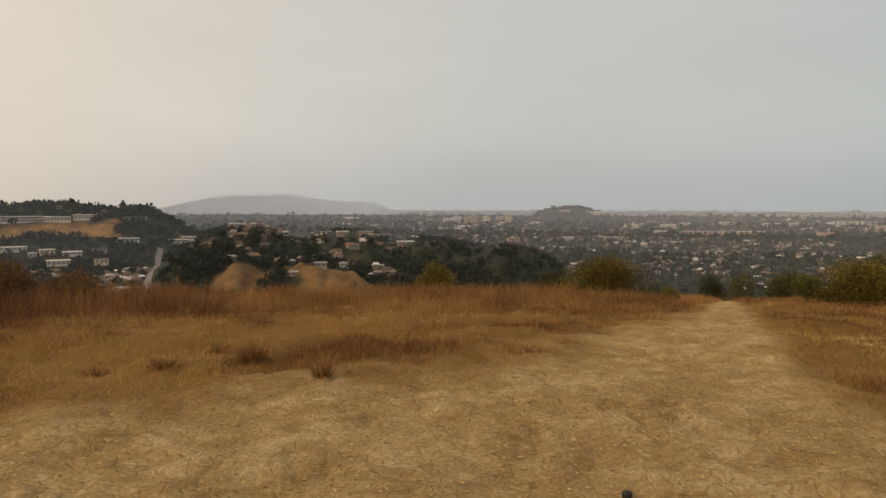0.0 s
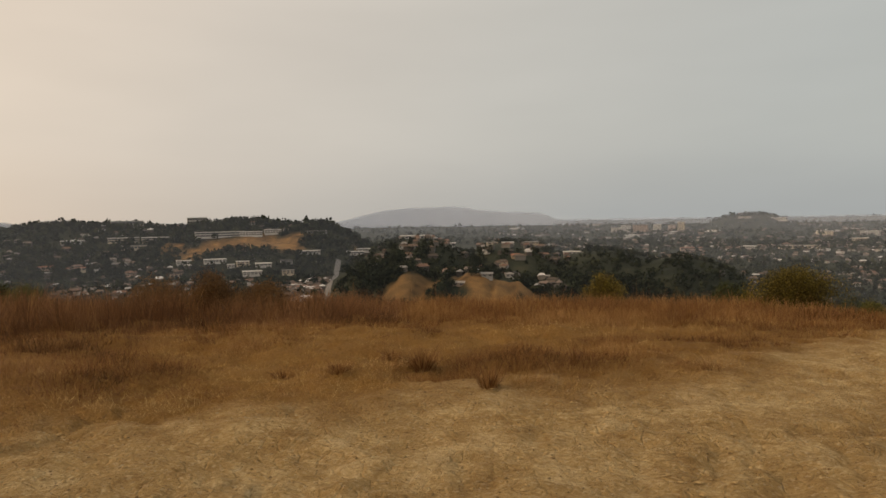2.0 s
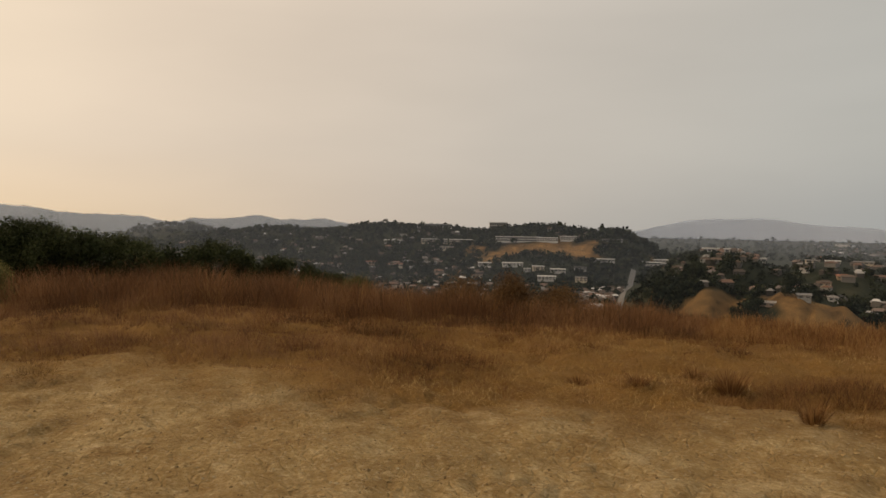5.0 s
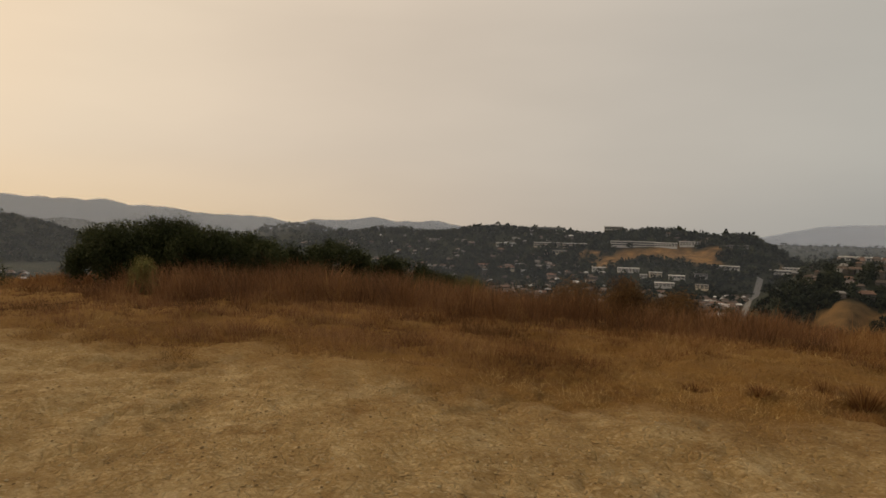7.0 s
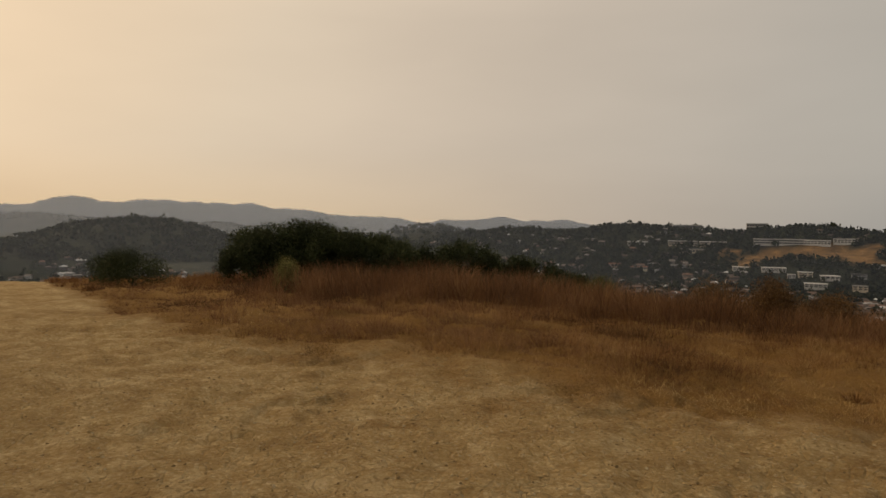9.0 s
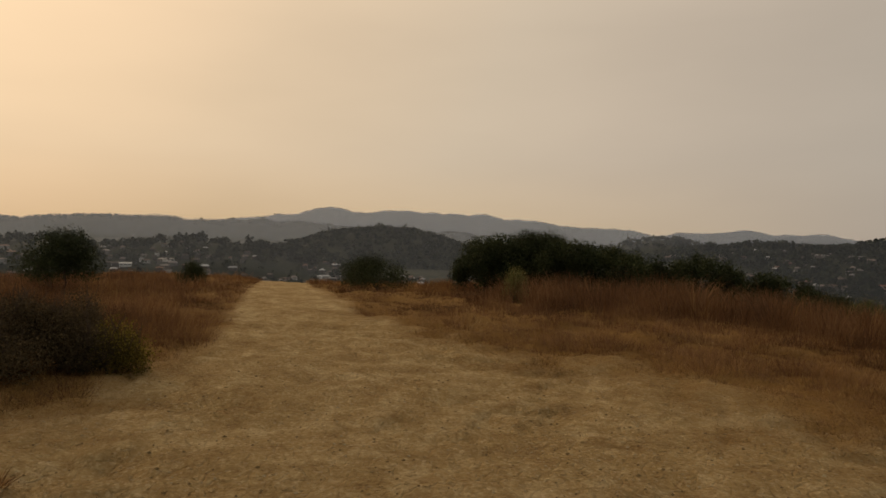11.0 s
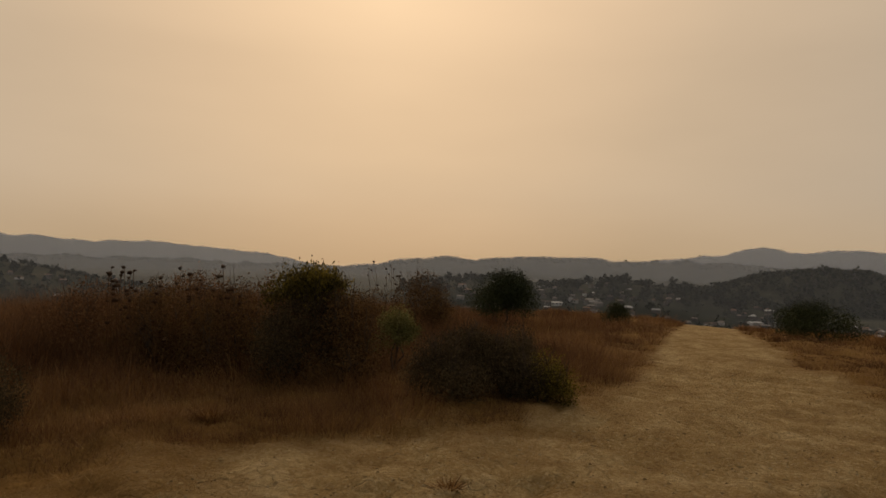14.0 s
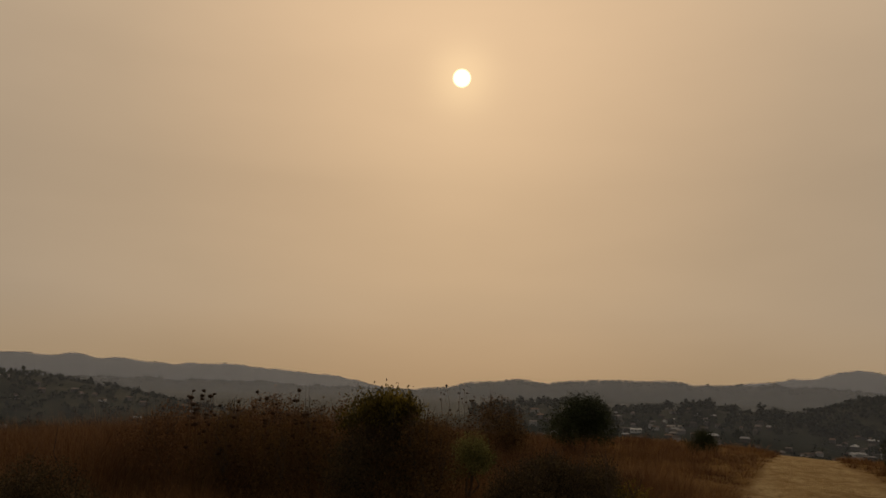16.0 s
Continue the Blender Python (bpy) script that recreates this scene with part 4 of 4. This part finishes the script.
def house(az, r, w, h, wall, roof, label, group, turn=0.0, flat=False, name="house", seed=0, deep=None, storeys=1):
    """A building that faces the hilltop: walls, roof, and its windows one by one."""
    rng = np.random.default_rng(int(az * 100 + r + seed) % 100000)
    HOUSES.append((az, r, w))
    x, y = ground_at(az, r)
    z = land_z(x, y)
    e = thing(name, x, y, z, label, "building" if name != "house" else "house", group)
    e.rotation_euler[2] = radians(az + turn)
    if r < 1100:
        w, h = w * (0.78 if flat else 0.70), h * (0.85 if flat else 0.80)
    d = deep or min(max(7.0, w * 0.6), 16.0)
    h = h * (0.58 if flat and r < 1500 else 0.82)
    turn += float(rng.uniform(-14, 14)) * (r < 1500)
    top = h if flat else h * 0.62
    box_part("wall", e, -w / 2, w / 2, -d / 2, d / 2, -3.0, top, M_WALLS[wall])
    if flat:
        box_part("roof", e, -w / 2 - 0.7, w / 2 + 0.7, -d / 2 - 0.7, d / 2 + 0.7, top, top + 0.7, M_ROOFS[roof])
    else:
        part("roof", face_mesh("roof", *roof_arrays(w, d, top, h - top, 0.7, 2.5 if rng.uniform() < 0.5 else 0.0), M_ROOFS[roof]), e)
    n = int(np.clip(w / 4.5, 2, 9))
    ww = w / n
    for s in range(storeys):
        z0 = top * (s + (0.20 if flat else 0.32)) / storeys
        z1 = top * (s + (0.84 if flat else 0.80)) / storeys
        for i in range(n):
            xc = -w / 2 + ww * (i + 0.5)
            hw = ww * (0.3 if not flat or r > 2000 else 0.485 if w > 40 else 0.38)
            win = box_part("window", e, xc - hw, xc + hw, -d / 2 - 0.10, -d / 2 + 0.05, z0, z1, M_WALLS[3])
            box_part("pane", win, xc - hw + 0.12, xc + hw - 0.12, -d / 2 - 0.16, -d / 2 - 0.05, z0 + 0.12, z1 - 0.12, M_PANE)
    return e


# houses of the wooded knoll: bearing, distance, width, height, wall, roof
for az, r, w, h, a, c, label in (
        (12.4, 563, 14, 6.0, 5, 0, "low peach-walled house above the golden slope"), (10.1, 568, 13, 6, 3, 0, "grey house with a pale roof among trees"),
        (8.2, 612, 10, 6.5, 0, 0, "white gabled house among dark trees"), (5.4, 640, 15, 5, 2, 0, "low tan house in the trees"),
        (2.5, 655, 17, 5.5, 5, 2, "long house with an orange roof in trees"), (10.8, 696, 20, 7, 2, 1, "broad brown-roofed house among trees"),
        (13.5, 660, 11, 8, 1, 0, "cream two-storey house among trees")):
    house(az, r, w, h, a, c, label, "houses on the knoll", 10 * math.sin(az * 7))
for az, r, w, h, a, c, label in (
        (15.3, 690, 18, 8, 4, 1, "brown-roofed house on the wooded knoll"), (8.8, 741, 17, 7, 1, 1, "cream house on the wooded knoll"),
        (15.6, 650, 9, 6, 0, 0, "small white house by dark trees"), (7.7, 760, 12, 7, 2, 2, "tan house with a red roof"),
        (-0.7, 669, 15, 6, 1, 2, "cream house with a red roof in trees"), (-2.6, 682, 11, 5, 0, 1, "small white house in trees"),
        (0.9, 720, 14, 6, 3, 3, "grey house among dark trees")):
    house(az, r, w, h, a, c, label, "houses on the knoll", 12 * math.sin(az * 5))
for az, r, w, h, a, c, label in (
        (3.1, 850, 26, 5.5, 0, 4, "white flat-roofed building on the knoll"), (8.3, 845, 18, 5, 0, 4, "white flat-roofed house on the knoll"),
        (6.4, 860, 24, 4.5, 1, 0, "long cream building along the knoll's top"), (15.9, 880, 50, 7, 0, 4, "long white school building on the knoll's top"),
        (13.2, 890, 22, 8, 0, 4, "white flat-roofed block on the knoll's top"), (9.6, 850, 17, 5, 1, 0, "cream flat-roofed house on the knoll")):
    house(az, r, w, h, a, c, label, "buildings on the knoll's top", 4, flat=True, name="building")

# offices and flats on the long ridge and below it
for az, r, w, h, a, c, n, label in (
        (33.2, 1385, 36, 29, 0, 4, 3, "white hilltop office block on the skyline"), (38.2, 1400, 54, 20, 0, 4, 2, "long white office building among ridge trees"),
        (35.2, 1385, 58, 15, 5, 0, 1, "long pinkish low building along the ridge top"), (38.5, 1260, 47, 12, 1, 4, 2, "long cream office building on the ridge"),
        (35.7, 1264, 68, 11, 1, 4, 2, "long low cream office building on the ridge"), (37.8, 1223, 38, 9, 1, 0, 1, "low cream building below the offices"),
        (31.7, 1206, 72, 13, 0, 4, 2, "long white office building over a bare slope"), (29.2, 1207, 36, 10, 0, 4, 2, "white office wing over a bare slope")):
    house(az, r, w, h, a, c, label, "ridge offices", 3, flat=True, name="office_building", storeys=n)
for az, r, w, h, a, c, n, label in (
        (27.5, 1219, 28, 10, 0, 4, 2, "white office wing over a bare slope"), (24.1, 1190, 37, 6, 3, 0, 1, "grey low building in ridge trees"),
        (41.9, 1252, 33, 7, 0, 4, 1, "white low building on the ridge"), (45.6, 1278, 21, 10, 5, 0, 2, "pinkish block on the wooded ridge"),
        (34.3, 1078, 26, 8, 0, 4, 2, "white flat-roofed flats in the valley"), (32.0, 1050, 39, 7, 0, 4, 2, "long white flats in the valley"),
        (30.8, 1029, 12, 7, 0, 4, 2, "small white block in the valley"), (29.9, 1032, 22, 10, 1, 4, 2, "cream block of flats in the valley"),
        (29.2, 1007, 33, 9, 0, 4, 2, "white terraced flats in the valley")):
    house(az, r, w, h, a, c, label, "valley flats", 3, flat=True, name="apartment_building", storeys=n)
for az, r, w, h, a, c, n, label in (
        (28.3, 1027, 28, 7, 0, 4, 1, "white long flats in the valley"), (26.5, 1038, 22, 9, 3, 3, 2, "grey block of flats in the valley"),
        (26.4, 1005, 21, 10, 1, 0, 2, "cream block of flats in the valley"), (24.8, 1089, 49, 6, 0, 4, 1, "long white-roofed row in the valley"),
        (21.5, 1128, 50, 5.5, 0, 4, 1, "long white-roofed row beyond the street"), (20.4, 1177, 31, 6, 0, 4, 1, "white-roofed row beyond the street"),
        (38.7, 1162, 26, 7, 0, 0, 1, "white house row in the valley"), (43.7, 1145, 22, 7, 5, 2, 1, "pinkish house row in the valley"),
        (41.8, 1141, 26, 7, 1, 2, 1, "cream house row in the valley"), (34.9, 1031, 20, 7, 1, 1, 1, "cream house in the valley")):
    house(az, r, w, h, a, c, label, "valley flats", 3, flat=True, name="apartment_building", storeys=n)

for az, r, w, h, a, c, label in (
        (101.3, 1010, 22, 7, 0, 4, "long white house row on the slope"), (98.4, 1030, 30, 7, 0, 0, "long white house row on the slope"), (104.2, 1040, 26, 7, 1, 0, "cream house row on the slope"),
        (95.2, 960, 18, 6, 0, 1, "white house on the slope"), (92.6, 880, 16, 6, 0, 0, "white house on the slope"), (89.4, 760, 14, 6, 0, 0, "white house below the trail's end"),
        (87.6, 720, 14, 6, 1, 2, "cream red-roofed house below the trail's end"), (85.6, 790, 16, 6, 0, 2, "white red-roofed house below the hill")):
    house(az, r, w, h, a, c, label, "houses towards the sun", 8)

# taller blocks of the city on the plain
for az, r, w, h, a, c, n, label in (
        (-3.6, 3040, 30, 34, 0, 4, 6, "white slab tower on the plain"), (-5.4, 3020, 26, 48, 1, 4, 8, "cream tower on the plain"),
        (-0.4, 3040, 38, 20, 0, 4, 4, "white block on the plain"), (-1.2, 3150, 39, 26, 0, 4, 4, "white block on the plain"),
        (-2.3, 3000, 60, 36, 5, 0, 5, "broad pinkish block on the plain"), (-4.7, 3120, 30, 30, 5, 0, 5, "pinkish block beside the cream tower"),
        (4.0, 4130, 20, 26, 0, 4, 4, "far white tower on the horizon"), (-15.3, 2659, 50, 19, 1, 4, 3, "cream block on the plain")):
    house(az, r, w, h, a, c, label, "city blocks", 6, flat=True, name="tower_block", storeys=n, deep=20)
for az, r, w, h, a, c, n, label in (
        (-18.1, 2654, 54, 18, 0, 4, 3, "white block on the plain"), (-19.3, 2841, 40, 15, 0, 4, 2, "white block on the plain"),
        (-20.8, 2327, 134, 14, 5, 0, 2, "long peach-coloured hall on the plain"), (-17.4, 2377, 59, 9, 1, 4, 1, "low cream hall on the plain"),
        (-24.1, 2395, 86, 10, 1, 4, 1, "long cream hall on the plain"), (-29.0, 2313, 43, 15, 5, 2, 2, "pinkish block on the plain"),
        (-30.8, 3134, 147, 14, 0, 4, 2, "long white shed on the plain"), (-31.0, 2676, 84, 12, 5, 0, 1, "long pinkish hall on the plain"),
        (-32.3, 2659, 53, 22, 5, 0, 3, "broad pinkish block on the plain"), (-27.0, 2935, 37, 14, 0, 4, 2, "white block on the plain")):
    house(az, r, w, h, a, c, label, "city blocks", 6, flat=True, name="city_block", storeys=n, deep=24)
for az, r, w, h, a, c, n, label in (
        (-25.5, 2912, 64, 12, 1, 4, 1, "cream hall on the plain"), (-12.3, 3232, 61, 15, 0, 4, 2, "white hall on the plain"), (-13.7, 2021, 101, 10, 1, 0, 1, "long cream hall among trees"),
        (-6.1, 1911, 52, 14, 5, 2, 2, "red-roofed school among trees"), (-10.3, 2023, 31, 9, 0, 4, 1, "white hall among trees"), (-22.5, 3050, 70, 12, 0, 4, 1, "white hall on the plain")):
    house(az, r, w, h, a, c, label, "city blocks", 6, flat=True, name="city_block", storeys=n, deep=24)


# ---------------------------------------------------------------- the street in the valley
def build_street():
    a, b2 = Vector(ground_at(23.5, 700)), Vector(ground_at(22.05, 1075))
    n = 40
    side = (b2 - a).normalized().orthogonal()
    V, F = [], []
    for i in range(n):
        f = i / (n - 1)
        c = a.lerp(b2, f) + side * 7 * math.sin(f * 2.4)
        for k in (-3.9, 3.9):
            q = c + side * k
            V.append((q.x, q.y, land_z(q.x, q.y) + 0.9))
    for i in range(n - 1):
        F.append((i * 2, i * 2 + 1, i * 2 + 3, i * 2 + 2))
    # the edges reach into the ground
    base = len(V)
    V += [(x, y, z - 3) for x, y, z in V]
    for i in range(n - 1):
        F += [(i * 2, i * 2 + 2, base + i * 2 + 2, base + i * 2), (i * 2 + 1, base + i * 2 + 1, base + i * 2 + 3, i * 2 + 3)]
    tagged(new("road", mesh_of("road", V, F, [M_ROAD])), "straight pale asphalt street through the valley houses", "road", kind="structure")


build_street()

# ---------------------------------------------------------------- many far houses and far woods
M_FARWALL, t, b = material("far_house_walls", 0.8, 0.2)
info = t.nodes.new("ShaderNodeNewGeometry")
t.links.new(ramp(t, info.outputs["Random Per Island"], [(0.0, (0.05, 0.047, 0.042)), (0.45, (0.10, 0.09, 0.08)), (0.8, (0.18, 0.165, 0.145)), (0.95, (0.40, 0.385, 0.36)), (1.0, (0.60, 0.58, 0.55))]), b.inputs["Base Color"])
M_FARROOF, t, b = material("far_house_roofs", 0.8, 0.2)
info = t.nodes.new("ShaderNodeNewGeometry")
t.links.new(ramp(t, info.outputs["Random Per Island"], [(0.0, (0.05, 0.045, 0.04)), (0.4, (0.10, 0.075, 0.058)), (0.6, (0.16, 0.095, 0.068)), (0.84, (0.19, 0.18, 0.17)), (0.95, (0.46, 0.45, 0.44)), (1.0, (0.62, 0.61, 0.59))]), b.inputs["Base Color"])


def spread(rng, n, a0, a1, r0, r1):
    az = rng.uniform(a0, a1, n)
    r = np.exp(rng.uniform(math.log(r0), math.log(r1), n))
    a = np.radians(az)
    return az, r, -np.sin(a) * r, np.cos(a) * r


def far_houses(label, seed, areas, steepest=0.22):
    rng = np.random.default_rng(seed)
    WV, WF, RV, RF = [], [], [], []
    wb = rb = 0
    for n, a0, a1, r0, r1, size in areas:
        az, r, x, y = spread(rng, n, a0, a1, r0, r1)
        z = land(x, y, False)
        steep = np.hypot(land(x + 6, y, False) - land(x - 6, y, False), land(x, y + 6, False) - land(x, y - 6, False)) / 12
        keep = (np.abs((az - 23.5) + (r - 700) / 375 * 1.45) * r * 0.01745 > 11) & (golden(x, y, z) < 0.3) & (rough_noise(x / 160, y / 160, 91, 3) > 0.40) & (steep < steepest)
        for X, Y, Z, A in zip(x[keep], y[keep], z[keep], az[keep]):
            w = size * rng.uniform(0.6, 1.5)
            d, h = w * rng.uniform(0.5, 0.9), rng.uniform(2.4, 4.2) * (1 + size / 60)
            yaw = radians(A) + rng.choice((0.0, 0.25, -0.3, 1.3)) + rng.normal(0, 0.1)
            c, s = math.cos(yaw), math.sin(yaw)
            rise = rng.uniform(1.2, 2.6) if size < 20 else 0.6
            R = np.array([[c, -s, 0], [s, c, 0], [0, 0, 1]])
            bw = np.array([(-w / 2, -d / 2, -2), (w / 2, -d / 2, -2), (w / 2, d / 2, -2), (-w / 2, d / 2, -2), (-w / 2, -d / 2, h), (w / 2, -d / 2, h), (w / 2, d / 2, h), (-w / 2, d / 2, h)])
            WV.append(bw @ R.T + (X, Y, Z))
            WF.append(np.array([(0, 1, 5, 4), (1, 2, 6, 5), (2, 3, 7, 6), (3, 0, 4, 7)]) + wb)
            wb += 8
            e = 0.6
            br = np.array([(-w / 2 - e, -d / 2 - e, h), (w / 2 + e, -d / 2 - e, h), (w / 2 + e, d / 2 + e, h), (-w / 2 - e, d / 2 + e, h), (-w / 2 + 1, 0, h + rise), (w / 2 - 1, 0, h + rise)])
            RV.append(br @ R.T + (X, Y, Z))
            RF.append(np.array([(0, 1, 5), (0, 5, 4), (2, 3, 4), (2, 4, 5), (1, 2, 5), (3, 0, 4)]) + rb)
            rb += 6
    e = new("distant_houses")
    tagged(e, label, "houses", kind="stuff")
    w = part("house_walls", mesh_of("house_walls", np.concatenate(WV), np.concatenate(WF), [M_FARWALL]), e)
    q = part("house_roofs", mesh_of("house_roofs", np.concatenate(RV), np.concatenate(RF), [M_FARROOF]), e)
    for o in (w, q):
        o["kind"] = "stuff"


far_houses("low houses scattered through the wooded valley below", 201, [(760, 19, 62, 780, 1190, 10), (260, 18.5, 26, 740, 1110, 9), (90, 58, 75, 900, 1500, 11), (190, 34, 60, 1150, 1420, 10), (40, 19, 34, 1180, 1330, 9)], 0.5)
far_houses("low houses between trees along the wooded knoll", 202, [(330, -9, 19, 590, 950, 8.5)], 0.5)
far_houses("countless small houses of a city on the plain", 203, [(1250, -37, 6, 1050, 2100, 10), (900, -37, 10, 1900, 4500, 15), (70, -37, 8, 2000, 4300, 45)])
far_houses("rows of houses on the slopes towards the sun", 204, [(420, 78, 113, 760, 1120, 8.5), (110, 128, 156, 850, 1250, 8), (260, 81, 94, 560, 860, 8)], 0.6)


def woods(label, seed, areas, bare=True, broad=1.0):
    """Far trees: uneven crowns of many leafy clumps, each tree with a shade of its own. k: clumps to a tree."""
    rng = np.random.default_rng(seed)
    C, S, T = [], [], []
    for n, a0, a1, r0, r1, h0, h1, k in areas:
        az, r, x, y = spread(rng, n, a0, a1, r0, r1)
        z = land(x, y, False)
        keep = (golden(x, y, z) < 0.35) if bare else np.ones(n, bool)
        street = np.abs((az - 23.5) + (r - 700) / 375 * 1.45) * r * 0.01745 < 11
        keep &= ~(street & (r > 640) & (r < 1080))
        for ha, hr, hw in HOUSES:  # open yards before the houses
            if r0 - 90 < hr < r1 + 90:
                keep &= ~((np.abs(az - ha) * 0.01745 * hr < hw * 0.5 + 1.5) & (r > (hr * 0.95 - 8 if hr < 950 else hr - 9)) & (r < hr + 9))
        x, y, z = x[keep], y[keep], z[keep]
        m = len(x)
        h = rng.uniform(h0, h1, m) * np.where(rng.uniform(0, 1, m) < 0.12, 1.35, 1.0)
        w = h * rng.uniform(0.35, 0.6, m) * broad * np.where((rng.uniform(0, 1, m) < 0.12) & (broad == 1.0), 0.45, 1.0)
        # three lobes to a crown, the clumps on their outsides
        lobe = rng.integers(0, 3, (m, k))
        off = rng.normal(0, 0.38, (m, 3, 3))
        off[:, :, 2] *= 0.6
        off = np.take_along_axis(off, lobe[:, :, None], 1)
        d = rng.normal(0, 1, (m, k, 3))
        d /= np.linalg.norm(d, axis=2)[:, :, None]
        d *= rng.uniform(0.55, 0.8, (m, k, 1))
        size = np.stack([w, w, h * 0.42], 1)[:, None]
        P = (off + d) * size
        P[:, :, 2] = np.maximum(P[:, :, 2] + h[:, None] * 0.5, 0.3)
        P += np.stack([x, y, z], 1)[:, None]
        C.append(P.reshape(-1, 3))
        S.append(np.repeat(h * 2.1 / math.sqrt(k) * math.sqrt(broad), k))
        T.append(np.clip(np.repeat(rng.uniform(0, 1, m), k) + rng.normal(0, 0.12, m * k), 0, 1))
    C, S, T = np.concatenate(C), np.concatenate(S), np.concatenate(T)
    V, F = leaves(rng, C, 1.0, 0.2, 0.8)
    V = (V.reshape(-1, 4, 3) - C[:, None]) * S[:, None, None] + C[:, None]
    me = mesh_of("woods", V.reshape(-1, 3), F, [M_FARTREE], tint=np.repeat(T, 4))
    return tagged(new("distant_woods", me), label, "trees", kind="stuff")


woods("dark trees crowding the houses of the near knoll", 301, [(1500, -10, 19, 590, 980, 3.5, 7.5, 55), (330, 17.0, 22.2, 470, 780, 6, 11, 80), (900, -9, 8, 500, 660, 4, 8, 50), (110, 12.2, 15.6, 490, 590, 4, 8, 60), (60, 5, 18, 470, 540, 2, 4, 50), (170, 8.5, 19, 580, 660, 3, 7, 60)])
woods("dark trees covering the long ridge and valley", 302, [(4300, 17, 62, 1120, 1560, 6, 11, 26), (1200, 19, 62, 760, 1160, 5, 9, 26), (2300, 19, 62, 985, 1180, 4, 8, 22), (260, 55, 76, 800, 1800, 8, 13, 46), (120, 55, 64, 1550, 1850, 10, 14, 46)])
woods("trees of the city fading into smoke", 303, [(3200, -37, 8, 1000, 2300, 6, 11, 16), (1900, -37, 4, 2000, 4600, 8, 14, 16), (400, 4, 22, 2000, 3900, 8, 14, 16)])
woods("dark trees on the hills towards the sun", 304, [(420, 84, 114, 1020, 1250, 8, 14, 46), (480, 78, 114, 600, 1050, 4, 8, 18), (1700, 72, 92, 1280, 1750, 6, 10, 18), (1300, 128, 157, 850, 1450, 5, 9, 18)])
woods("forest on the far smoky ridges", 305, [(3600, 45, 157, 3200, 3400, 3, 6, 10), (3600, 40, 157, 4330, 4500, 4, 7, 10), (300, -14, -6, 3250, 3420, 3, 6, 10)], False, 2.2)


def far_tree(label, az, r, width, height, seed):
    """A tree on the knoll: trunk and a crown of leafy clumps."""
    rng = np.random.default_rng(seed)
    x, y = ground_at(az, r)
    e = thing("tree", x, y, land_z(x, y), label, "tree", "trees on the knoll")
    V, F = tubes([stem_path(rng, (0, 0, -1.0), (0, 0, height * 0.6), height * 0.03, height * 0.015, 0.03)], 6)
    part("trunk", mesh_of("trunk", V, F, [M_BARK], True), e)
    lobes = []
    for i in range(12):
        u, v = rng.uniform(-0.34, 0.34, 2)
        zc = height * rng.uniform(0.28, 0.86) * (1 - 0.8 * (u * u + v * v))
        lobes.append(((u * width, v * width, zc), (width * 0.2, width * 0.2, height * 0.15)))
    part("crown", crown_mesh("crown", rng, lobes, 1500, height * 0.075, M_FARTREE, 0.2, 0.3, 0.7, 5), e)


for az, r, w, h, label in ((5.45, 668, 15, 19, "tall dark tree standing over the knoll's houses"), (10.9, 760, 9, 14, "dark tree between the knoll's houses"), (12.0, 705, 11, 13, "dark tree between the knoll's houses"),
                           (17.7, 640, 14, 16, "dark tree on the wooded flank"), (18.6, 610, 14, 15, "dark tree on the wooded flank"), (11.3, 566, 9, 12, "dark tree beside the peach-walled house"),
                           (9.3, 590, 9, 11, "dark tree beside the white house"), (6.9, 610, 11, 10, "dark tree below the knoll's houses"), (16.9, 545, 9, 9, "dark tree on the golden slope"),
                           (14.2, 520, 12, 7, "dark spreading tree in a fold of the slope"), (14.9, 505, 11, 6, "dark spreading tree in a fold of the slope"), (13.2, 535, 8, 5, "low dark tree on the golden slope"), (13.6, 545, 13, 9, "dark spreading tree in a fold of the slope"), (14.6, 560, 11, 9, "dark spreading tree in a fold of the slope"),
                           (13.0, 560, 10, 8, "dark spreading tree in a fold of the slope"), (18.3, 520, 12, 9, "dark tree at the foot of the slope"), (8.0, 520, 11, 5, "low dark tree at the foot of the slope"), (6.0, 540, 12, 7, "low dark tree at the foot of the slope"), (14.4, 700, 12, 14, "dark tree between the knoll's houses")):
    far_tree(label, az, r, w, h, int(az * 100))
